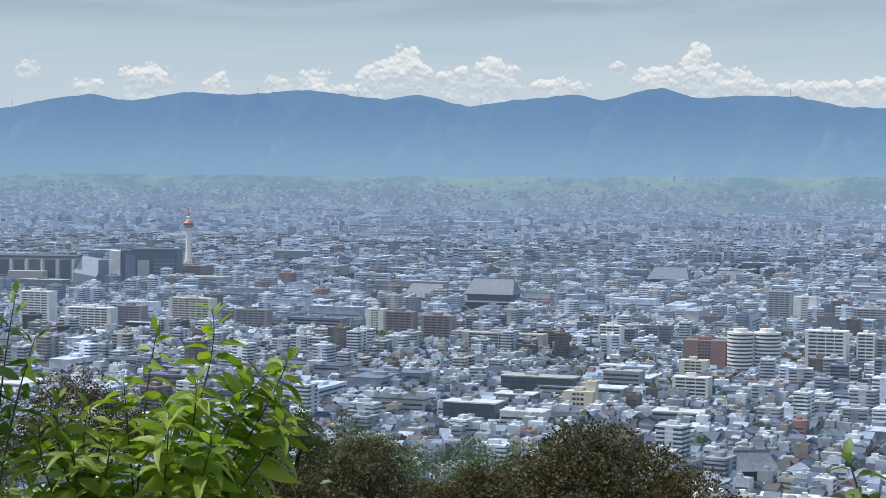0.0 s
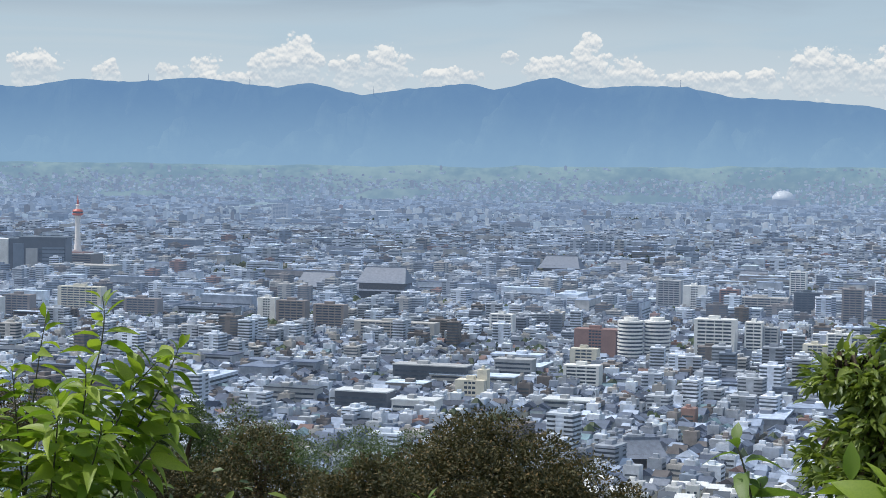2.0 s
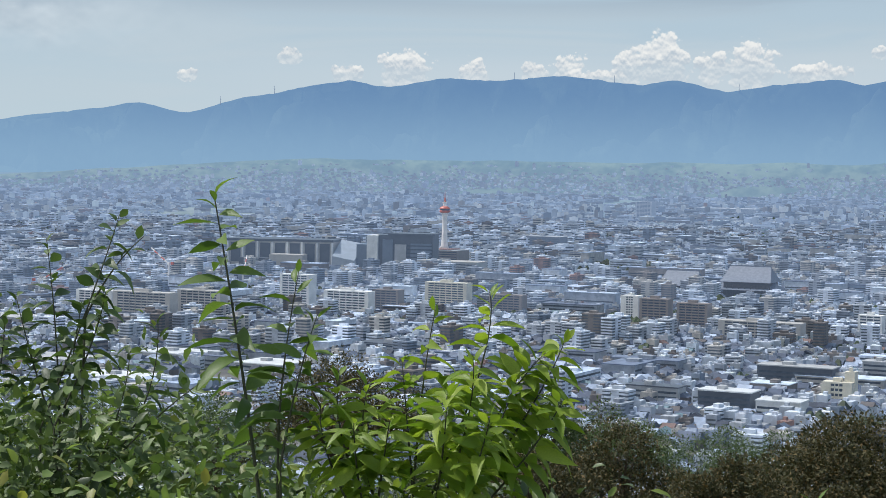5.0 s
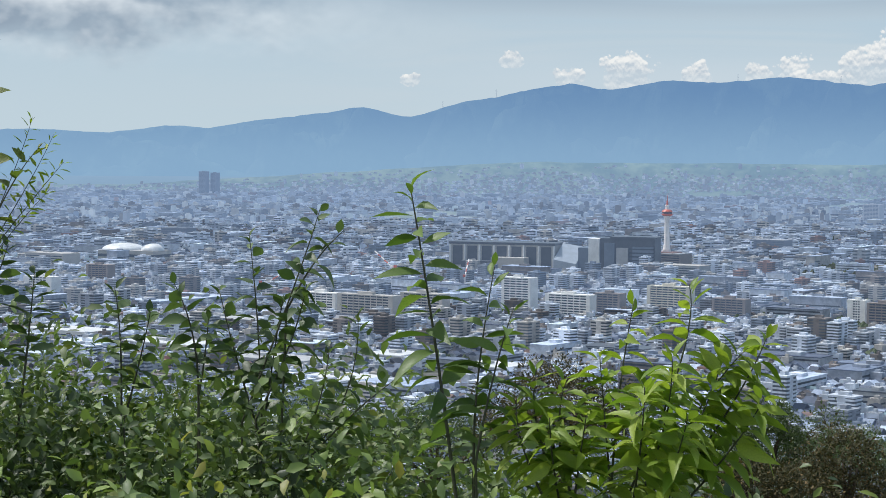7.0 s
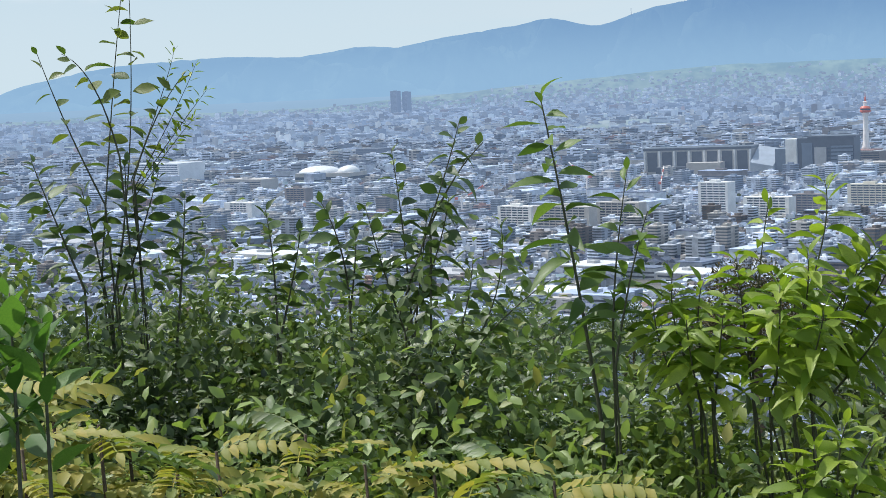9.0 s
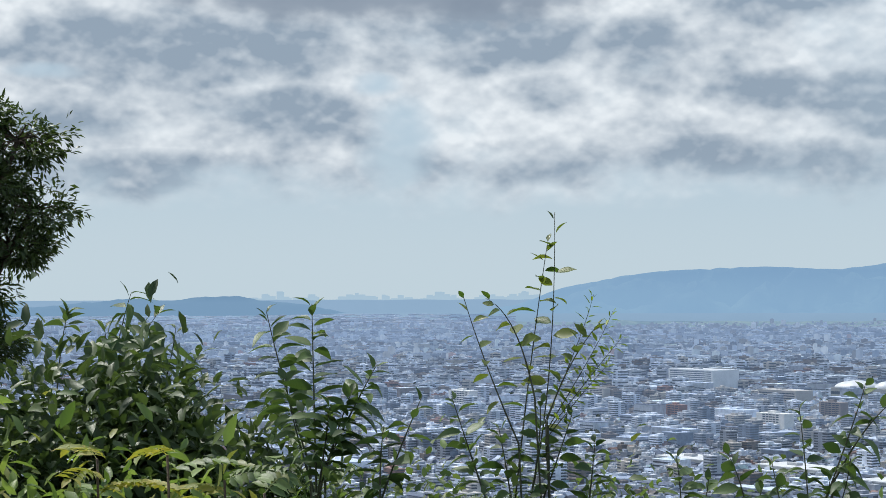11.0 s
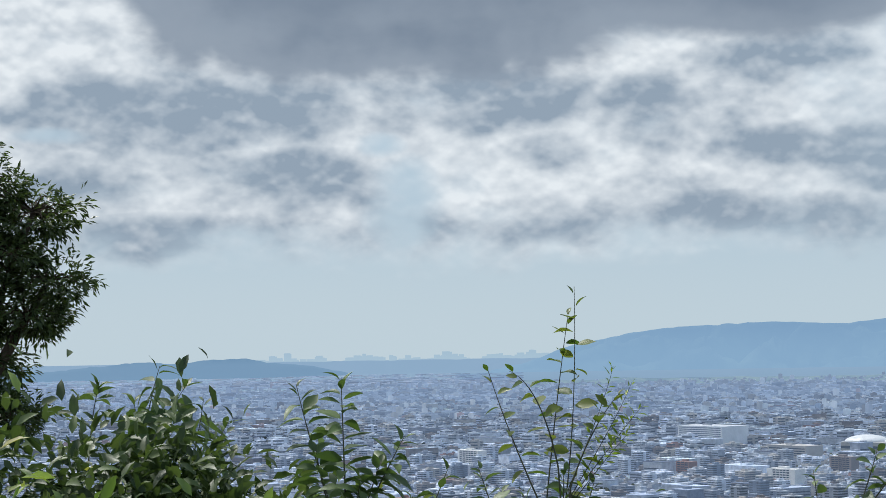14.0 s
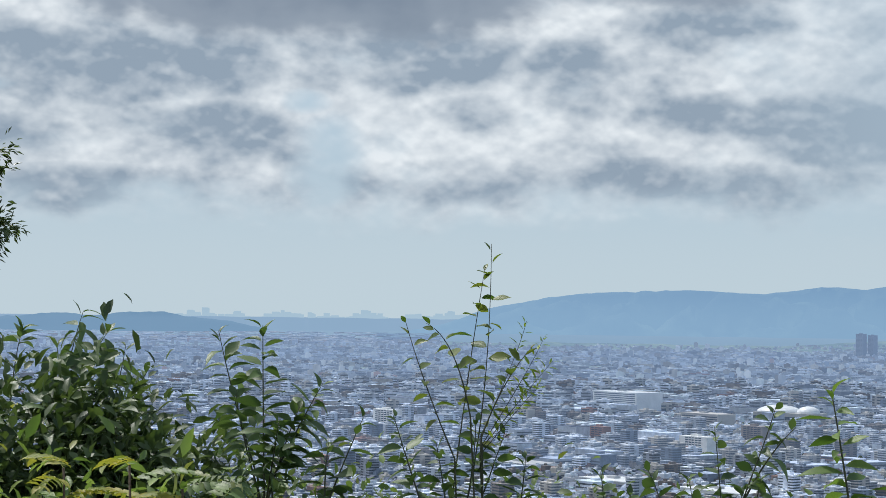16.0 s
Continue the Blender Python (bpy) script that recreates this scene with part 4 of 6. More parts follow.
def house_kind(kind, roof, wall):
    """One house with walls, roof and its windows, standing at the origin."""
    ob = tagged(empty("house"), ("two-storey house with grey tiled gable roof", "house with dark tiled hip roof", "pale flat-roofed three-storey house", "low house with pale sheet-metal roof")[kind], "house", "houses at the foot of the hill")
    RANGE[0] = 1000.0
    a, b, h = ((4.2, 5.0, 6.0), (4.8, 5.2, 5.6), (3.9, 4.8, 8.6), (4.6, 5.6, 4.8))[kind]
    part("wall", box_mesh("wall", wall, (-a, a, -b, b, -1, h)), ob)
    if kind == 2:
        part("parapet", box_mesh("parapet", wall, (-a - 0.1, a + 0.1, -b - 0.1, b + 0.1, h - 0.3, h + 0.5)), ob)
        part("roof", box_mesh("roof", roof, (-a + 0.3, a - 0.3, -b + 0.3, b - 0.3, h, h + 0.55)), ob)
        part("stair_head", box_mesh("stair_head", wall, (-1.5, 1.6, 0.5, 4.2, h, h + 2.7)), ob)
    else:
        m = Mass()
        one = np.ones(1)
        m.roofs(np.zeros((1, 2)), one * (a + 0.8), one * (b + 0.8), one * (h - 0.3), one * (h + b * (0.6, 0.55, 0, 0.3)[kind]), one * 0.0, np.zeros((1, 3)), one * (0, 0.55, 0, 0)[kind])
        part("roof", m.mesh("roof", [roof], far=False), ob)
    pane = box_mesh("window", MAT_PANE, (-0.75, 0.75, -0.06, 0.06, 0, 1.3))
    for k in range(2 if kind < 3 else 1):
        for x in (-2.2, 1.9):
            part("window", pane, ob, loc=(x, -b - 0.03, 1.2 + 2.9 * k))
        part("window", pane, ob, loc=(-a - 0.03, 0.4, 1.3 + 2.9 * k), turn=math.pi / 2)
    return ob


def own_houses(spots):
    kinds = [house_kind(k, r, w) for k, r, w in ((0, MAT_TILE, MAT_WHITE), (0, MAT_SLATE, MAT_BEIGE), (1, MAT_TILE, MAT_CREAM), (2, MAT_GREY, MAT_WHITE), (3, MAT_METAL, MAT_BEIGE), (3, MAT_METAL, MAT_WHITE), (0, MAT_METAL, MAT_GREY), (1, MAT_SLATE, MAT_WHITE))]
    order = rng.integers(0, len(kinds), len(spots))
    for n, (p, k) in enumerate(zip(spots, order)):
        m = Matrix.Translation((p[0], p[1], 0)) @ Matrix.Rotation(GRID + float(rng.choice([0, 1.5708, 3.1416])) + float(rng.normal(0, 0.05)), 4, "Z")
        if n < len(kinds):
            kinds[n].matrix_basis = m
        else:
            copy_thing(kinds[k], m)


def wide_blocks(mass, c, low=8.0, high=20.0):
    """Works, schools, shops and offices: broad blocks with window bands, a roof slab and plant rooms."""
    n = len(c)
    hx, hy, h = rng.uniform(14, 38, n), rng.uniform(8, 16, n), rng.uniform(low, high, n)
    turn = GRID + rng.choice([0, math.pi / 2], n, p=[0.7, 0.3])
    walls, roofs = pick(WALLS, WALL_ODDS, n), pick(ROOFS[[1, 3, 5, 3, 5, 0]], np.ones(6), n)
    mass.boxes(c, hx, hy, np.full(n, -1.0), h, turn, walls)
    mass.boxes(c, hx + 0.4, hy + 0.4, h, h + 0.7, turn, np.clip(roofs * 1.25, 0, 0.85))
    for s in range(4):
        z = 1.5 + 4.0 * s
        ok = h > z + 2.4
        mass.boxes(c[ok], hx[ok] * 0.95, hy[ok] + 0.15, np.full(ok.sum(), z), np.full(ok.sum(), z + 1.7), turn[ok], np.tile((0.07, 0.085, 0.11), (ok.sum(), 1)))
    mass.boxes(c + rng.normal(0, 3, (n, 2)), hx * 0.2, hy * 0.4, h, h + 3.4, turn, walls)


def thinned(c, share, seed):
    """Lots drawn by lot, thicker in some quarters than in others."""
    return rng.random(len(c)) < share * (1 + 1.6 * patchy(c, 0.003, seed))


def fill_city():
    near = Mass()
    c = lots(700, 2350, 11.4, 13.6)
    c = c[(patchy(c, 0.006, 5.0) < 0.47) & (rng.random(len(c)) < 0.95)]
    a, r = np.degrees(np.arctan2(c[:, 0], c[:, 1])), np.hypot(c[:, 0], c[:, 1])
    front = (a > 6.8) & (a < 16.2) & (r < 1150)
    own_houses(c[front & (r > 840)][:300])
    inner = ~front & (r < 1750)
    quarter(near, c[inner], 11.6, 0.0, 0.30)
    outer = ~front & (r >= 1750)
    quarter(near, c[outer], 11.6, 0.035, 0.36)
    wide = lots(1400, 2350, 60.0, 52.0, jitter=0.4)
    wide_blocks(near, wide[thinned(wide, 0.17, 3.0)], 9.0, 17.0)
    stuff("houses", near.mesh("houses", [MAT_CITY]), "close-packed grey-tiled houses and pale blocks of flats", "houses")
    mid, parks = Mass(), []
    for r0, r1, dx, dy, size, tall in ((2350, 3500, 13.5, 15.5, 13.0, 0.085), (3500, 5200, 19.0, 20.0, 15.0, 0.10)):
        c = lots(r0, r1, dx, dy)
        park = patchy(c, 0.004, 5.0) > 0.42
        parks.append(c[park][::2])
        quarter(mid, c[~park], size, tall, 0.42, r0 < 3000)
        wide = lots(r0, r1, 70.0, 60.0, jitter=0.4)
        wide_blocks(mid, wide[thinned(wide, 0.30, 3.0)], 10.0, 26.0)
    stuff("town_blocks", mid.mesh("town_blocks", [MAT_MID]), "pale grey town blocks and tiled roofs, haze painted on", "houses")
    for r0, r1, dx, dy, mat, label in ((5200, 7300, 30.0, 27.0, MAT_FAR, "far-off pale rooftops and blocks in painted blue haze"), (7300, 11600, 40.0, 36.0, MAT_FARTHEST, "far-off pale rooftops melting into painted blue haze")):
        far = Mass()
        c = lots(r0, r1, dx, dy, jitter=0.35)
        c = c[patchy(c, 0.0016, 5.0) < 0.34]
        a, r = np.degrees(np.arctan2(c[:, 0], c[:, 1])), np.hypot(c[:, 0], c[:, 1])
        thin = np.clip((r - 10150) / 900.0, 0, 1) * np.where(a > -34, 1.0, 0.0)
        c = c[rng.random(len(c)) > 0.93 * thin + 0.25 * thin * patchy(c, 0.004, 6.0)]
        n = len(c)
        a, r = np.degrees(np.arctan2(c[:, 0], c[:, 1])), np.hypot(c[:, 0], c[:, 1])
        base = np.where((r > 9600) & (a > -34), np.maximum(foot_height(a, r), 0.0), 0.0)
        turn = GRID + rng.choice([0, 1.5708], n)
        tower = thinned(c, 0.05, 8.0)
        h = rng.uniform(4, 9, n) + tower * rng.uniform(8, 24, n)
        w = pick(WALLS, WALL_ODDS, n) * rng.choice([0.6, 0.9, 1.2, 1.6], (n, 1))
        # wall paint past 9.6 km is held to a pale minimum
        w = np.clip(w, np.where(r > 9600, 0.42, 0.0)[:, None], 0.9)
        far.boxes(c, rng.uniform(4, 11, n), rng.uniform(4, 9, n), base - 6.0, base + h, turn, w)
        far.boxes(c + rng.normal(0, 1, (n, 2)), rng.uniform(2, 6, n), rng.uniform(2, 5, n), base, base + h + 2.4, turn, w * 0.9)
        k = rng.random(n) < np.where(r < 9700, 0.5, 0.0)
        far.boxes(c[k] + rng.normal(0, 12, (k.sum(), 2)), rng.uniform(5, 11, k.sum()), rng.uniform(5, 9, k.sum()), base[k] - 6.0, base[k] + h[k] * 0.5, turn[k], pick(ROOFS, ROOF_ODDS, k.sum()))
        wide = lots(r0, min(r1, 9600), 95.0, 80.0, jitter=0.45)
        wide_blocks(far, wide[thinned(wide, 0.34, 3.0)], 8.0, 22.0)
        if r0 > 7000:
            c = lots(11000, 16500, 110.0, 80.0, az0=-57.0, az1=-34.0, jitter=0.35)
            n = len(c)
            far.boxes(c, rng.uniform(15, 45, n), rng.uniform(12, 30, n), np.full(n, -2.0), rng.uniform(8, 20, n), np.full(n, GRID), pick(WALLS, WALL_ODDS, n))
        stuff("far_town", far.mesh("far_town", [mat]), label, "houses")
    # horizon high-rises, their faintness put into the material as haze emission
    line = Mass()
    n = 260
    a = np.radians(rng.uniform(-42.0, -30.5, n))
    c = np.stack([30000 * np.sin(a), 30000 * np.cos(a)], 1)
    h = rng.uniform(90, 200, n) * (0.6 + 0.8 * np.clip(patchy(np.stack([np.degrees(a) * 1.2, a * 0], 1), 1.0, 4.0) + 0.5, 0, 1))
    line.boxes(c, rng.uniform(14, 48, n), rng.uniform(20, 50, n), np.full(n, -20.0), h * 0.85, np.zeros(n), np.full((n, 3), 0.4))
    stuff("skyline", line.mesh("skyline", [MAT_SKYLINE]), "faint row of far high-rise buildings on the horizon, haze painted on", "skyline")
    trees = Mass()
    c = lots(900, 5200, 46.0, 50.0, jitter=0.5)
    c = c[thinned(c, 0.5, 12.0)]
    leaf_balls(trees, c, rng.uniform(4, 8, len(c)), np.tile((0.05, 0.075, 0.03), (len(c), 1)))
    for c in parks:
        leaf_balls(trees, c, rng.uniform(4, 8, len(c)), np.tile((0.034, 0.05, 0.03), (len(c), 1)))
    for az, r, rad, count in GROVES:
        p = at(az, r)[:2]
        c = p + rng.normal(0, rad * 0.5, (count, 2)) * np.array((1.6, 0.7))
        leaf_balls(trees, c, rng.uniform(4, 8, count), np.tile((0.045, 0.07, 0.03), (count, 1)))
    stuff("town_trees", trees.mesh("town_trees", [MAT_CITY]), "dark green trees among the houses and temple groves", "trees")


# temple groves and parks: azimuth, distance, radius, trees
GROVES = [(1.5, 2610, 34, 40), (2.9, 2680, 40, 26), (5.9, 1800, 18, 12), (11.6, 2050, 40, 20), (6.0, 2640, 60, 26), (13.5, 3000, 70, 30), (-5.0, 2050, 40, 20), (2.0, 6200, 160, 60), (9.5, 6800, 260, 120), (-1.6, 2620, 60, 45), (0.5, 2600, 40, 22), (4.2, 2780, 60, 30), (6.6, 1700, 22, 14), (10.2, 1650, 25, 16), (-3.5, 2330, 60, 30), (-19.5, 2600, 130, 90), (-23.5, 2550, 120, 80),
          (-14.0, 2000, 70, 40), (-27.0, 2350, 120, 60), (2.8, 4600, 150, 60), (5.0, 1950, 40, 16), (12.5, 1720, 30, 14), (-30.0, 2300, 120, 50), (8.7, 2500, 50, 25), (0.0, 5100, 200, 60)]
fill_city()


# ---- plants on the slope ----
LEAF_BRIGHT = leafy("bright_green_leaf", (0.38, 0.47, 0.07), (0.15, 0.25, 0.03), True, 0.5, 0.42)
LEAF_FRESH = leafy("fresh_green_leaf", (0.2, 0.3, 0.075), (0.075, 0.14, 0.03), True, 0.5, 0.38)
LEAF_DARK = leafy("dark_green_leaf", (0.15, 0.225, 0.08), (0.055, 0.1, 0.035), True, 0.5, 0.3)
LEAF_WHIP = leafy("olive_yellow_leaf", (0.22, 0.25, 0.06), (0.07, 0.13, 0.03), True, 0.42, 0.4)
LEAF_FERN = leafy("yellowing_leaf", (0.36, 0.33, 0.07), (0.15, 0.21, 0.05), True, 0.45, 0.4)
MASS_GREEN = leafy("green_foliage", (0.25, 0.34, 0.12), (0.07, 0.12, 0.04), False, 0.5, 0.33, (0.19, 0.22, 0.06))
MASS_LIGHT = leafy("light_foliage", (0.34, 0.44, 0.14), (0.10, 0.165, 0.05), False, 0.5, 0.38, (0.36, 0.33, 0.09))
MASS_DARK = leafy("dark_foliage", (0.145, 0.20, 0.075), (0.04, 0.07, 0.028), False, 0.5, 0.28)
MASS_YELLOW = leafy("yellowing_foliage", (0.50, 0.40, 0.09), (0.22, 0.27, 0.06), False, 0.6, 0.4)
MASS_BROWN = leafy("brown_green_foliage", (0.115, 0.10, 0.042), (0.03, 0.038, 0.018), False, 0.85, 0.12, (0.17, 0.115, 0.045))
MASS_OAK = leafy("oak_foliage", (0.12, 0.17, 0.06), (0.04, 0.065, 0.025), False, 0.42, 0.3)
MASS_OLIVE = leafy("olive_foliage", (0.28, 0.34, 0.075), (0.09, 0.145, 0.035), False, 0.42, 0.36)
prng = np.random.default_rng(21)


def place(az, el, r):
    return Vector((0, 0, EYE_Z)) + r * heading(az, el)


def ground_z(p):
    return float(hill_side(np.degrees(np.arctan2(p[0], p[1])), np.hypot(p[0], p[1])))


def leaf_mesh(ratio, droop, fold, mat, wave=0.0):
    """A pointed leaf one unit long, folded along its midrib and drooping at the tip."""
    st = [(0.0, 0.02), (0.14, 0.55), (0.34, 0.95), (0.58, 0.92), (0.8, 0.52), (1.0, 0.0)]
    v, f = [], []
    for k, (s, w) in enumerate(st):
        z = 0.10 * s - droop * s * s
        h = ratio / 2 * w
        lift = fold * h
        v += [(s, -h, z + lift + wave * math.sin(9 * s)), (s, 0, z), (s, h, z + lift - wave * math.sin(8 * s))]
    for k in range(len(st) - 1):
        a = 3 * k
        f += [(a, a + 1, a + 4, a + 3), (a + 1, a + 2, a + 5, a + 4)]
    return mesh_of("leaf", np.array(v), [np.array(f)], [mat], smooth=True)


def leaf_set(ratio, mat, droop=0.25):
    return [leaf_mesh(ratio * q, droop * d, fo, mat, wv) for q, d, fo, wv in ((1, 1, 0.35, 0.0), (0.9, 1.7, 0.5, 0.012), (1.08, 0.4, 0.25, 0.015), (0.95, 2.4, 0.4, 0.01))]


def bezier_path(tip, mid, base, n=12):
    """A bent stem from base through mid to tip."""
    c = 2 * Vector(mid) - 0.5 * (Vector(tip) + Vector(base))
    return [(1 - t) ** 2 * Vector(base) + 2 * t * (1 - t) * c + t * t * Vector(tip) for t in (k / n for k in range(n + 1))]


def tube(bm, path, r0, r1, sides=6):
    rings = []
    for k, p in enumerate(path):
        d = (path[min(k + 1, len(path) - 1)] - path[max(k - 1, 0)]).normalized()
        u = d.orthogonal().normalized()
        w = d.cross(u)
        r = r0 + (r1 - r0) * k / (len(path) - 1)
        rings.append([bm.verts.new(p + r * (math.cos(2 * math.pi * j / sides) * u + math.sin(2 * math.pi * j / sides) * w)) for j in range(sides)])
    for a, b in zip(rings, rings[1:]):
        for j in range(sides):
            bm.faces.new((a[j], a[(j + 1) % sides], b[(j + 1) % sides], b[j]))
    bm.faces.new(rings[-1])
    bm.faces.new(rings[0][::-1])


def stem_mesh(path, r0, r1, mat=None):
    bm = bmesh.new()
    tube(bm, path, r0, r1)
    return bm_mesh("stem", bm, mat or MAT_STEM, True)


def aim(direction, up=(0, 0, 1), roll=0.0):
    """A turn that lays a leaf's length along direction with its face upward."""
    x = Vector(direction).normalized()
    y = Vector(up).cross(x)
    y = y.normalized() if y.length > 1e-3 else Vector((0, 1, 0))
    m = Matrix((x, y, x.cross(y))).transposed().to_4x4()
    return m @ Matrix.Rotation(roll, 4, "X")


def plant(name, label, stems, leaves, length, count, category="shrub", group="", start=0.15, rise=0.12, r0=0.0036, mat_stem=None, tuft=3, sag=0.0):
    """A slender plant: stems as (tip, mid, base) spots of azimuth, elevation and distance, each leaf its own piece."""
    foot = place(*stems[0][2])
    foot.z = ground_z(foot)
    ob = tagged(empty(name, foot), label, category, group)
    inv = Matrix.Translation(-foot)
    for k, (tip, mid, base) in enumerate(stems):
        path = bezier_path(place(*tip), place(*mid), place(*base))
        low = Vector((foot.x + 0.04 * k, foot.y, foot.z - 0.05))
        full = [low, low.lerp(path[0], 0.5)] + path
        st = part("stem", stem_mesh([inv @ p for p in full], r0, r0 * 0.28, mat_stem), ob)
        seglen = sum((b - a).length for a, b in zip(path, path[1:]))
        n = count if isinstance(count, int) else count[k]
        turn0 = prng.uniform(0, 6.28)
        for j in range(n):
            s = start + (1 - start) * (j + 0.5) / n
            u = s * (len(path) - 1)
            i = min(int(u), len(path) - 2)
            p = path[i].lerp(path[i + 1], u - i)
            along = (path[i + 1] - path[i]).normalized()
            a = turn0 + j * 2.4 + prng.normal(0, 0.3)
            side = along.orthogonal().normalized()
            side = Matrix.Rotation(a, 3, along) @ side
            d = side + along * (rise + 0.22 * s + prng.normal(0, 0.14)) - Vector((0, 0, sag))
            sz = length * (1.12 - 0.55 * max(0.0, s - 0.5)) * prng.uniform(0.75, 1.15)
            if j >= n - tuft:
                d = side * 0.7 + along * 0.9
                sz = length * prng.uniform(0.45, 0.7)
            lf = new("leaf", leaves[prng.integers(len(leaves))])
            lf.parent = st
            lf.matrix_basis = inv @ Matrix.Translation(p + side * 0.004) @ aim(d, roll=prng.normal(0, 0.5)) @ Matrix.Scale(sz, 4)
    return ob


def scatter_leaves(c, d, size, ratio, normal_up=0.8, simple=False):
    """Vertices and faces of many small folded leaves at c, pointing along d."""
    n = len(c)
    d = d / np.linalg.norm(d, axis=1, keepdims=True)
    up = prng.normal(0, 0.45, (n, 3)) + np.array((0, 0, normal_up))
    y = np.cross(up, d)
    y /= np.maximum(np.linalg.norm(y, axis=1, keepdims=True), 1e-6)
    z = np.cross(d, y)
    if simple:
        tpl = np.array([(0, 0, 0), (0.45, -0.5, 0.08), (1, 0, -0.1), (0.45, 0.5, 0.08)])
        v = c[:, None] + size[:, None, None] * (tpl[None, :, :1] * d[:, None] + tpl[None, :, 1:2] * ratio * y[:, None] + tpl[None, :, 2:] * z[:, None])
        return v.reshape(-1, 3), np.arange(4 * n).reshape(-1, 4), np.zeros((0, 3), int)
    tpl = np.array([(0, 0, 0), (0.32, -0.5, 0.06), (0.36, 0, -0.02), (0.32, 0.5, 0.06), (0.72, -0.36, 0.0), (0.75, 0, -0.07), (0.72, 0.36, 0.0), (1.0, 0, -0.2)])
    s = size[:, None, None]
    v = c[:, None] + s * (tpl[None, :, :1] * d[:, None] + tpl[None, :, 1:2] * ratio * y[:, None] + tpl[None, :, 2:] * z[:, None])
    base = np.arange(n)[:, None, None] * 8
    quads = (base + np.array([(1, 2, 5, 4), (2, 3, 6, 5)])[None]).reshape(-1, 4)
    tris = (base + np.array([(0, 2, 1), (0, 3, 2), (4, 5, 7), (5, 6, 7)])[None]).reshape(-1, 3)
    return v.reshape(-1, 3), quads, tris


def foliage(name, c, d, size, ratio, mat, up=0.8, simple=False):
    v, q, t = scatter_leaves(c, d, size, ratio, up, simple)
    return mesh_of(name, v, [q, t], [mat], smooth=True)


def bush(az, r, el, wide, mat, leaf, n, label, deep=0.35, tall=0.7, ratio=0.45, name="bush", group="bushes on the slope"):
    """A leafy bush whose top stands at the elevation el: stems from the ground and a ragged dome of leaves."""
    top = place(az, el, r)
    foot = Vector((top.x, top.y, 0))
    foot.z = ground_z(foot)
    ob = tagged(empty(name, foot), label, "bush", group)
    h = top.z - foot.z
    out = np.array((math.sin(radians(az)), math.cos(radians(az)), 0.0))
    right = np.array((out[1], -out[0], 0.0))
    knots = prng.normal(0, 1, (26, 3))
    knots /= np.linalg.norm(knots, axis=1, keepdims=True)
    knots[:, 2] = np.abs(knots[:, 2])
    knots *= prng.uniform(0.55, 1.0, (26, 1))
    pick_k = prng.integers(0, 26, n)
    local = knots[pick_k] + prng.normal(0, 0.2, (n, 3))
    c = local[:, :1] * right * wide + local[:, 1:2] * out * deep + np.array((0, 0, 1.0)) * (h - tall + local[:, 2:] * tall * 0.93)
    d = local[:, :1] * right + local[:, 1:2] * out + np.array((0, 0, 0.35)) + prng.normal(0, 0.6, (n, 3))
    part("foliage", foliage("foliage", c, d, leaf * prng.uniform(0.6, 1.2, n), ratio, mat), ob)
    for k in range(7):
        tip = Vector(knots[k][0] * right * wide + knots[k][1] * out * deep + np.array((0, 0, h - tall + knots[k][2] * tall * 0.9)))
        part("stem", stem_mesh([Vector((0.02 * k - 0.06, 0, -0.05)), tip * 0.5 + Vector((0, 0, 0.1)), tip], 0.006, 0.002), ob)
    return ob


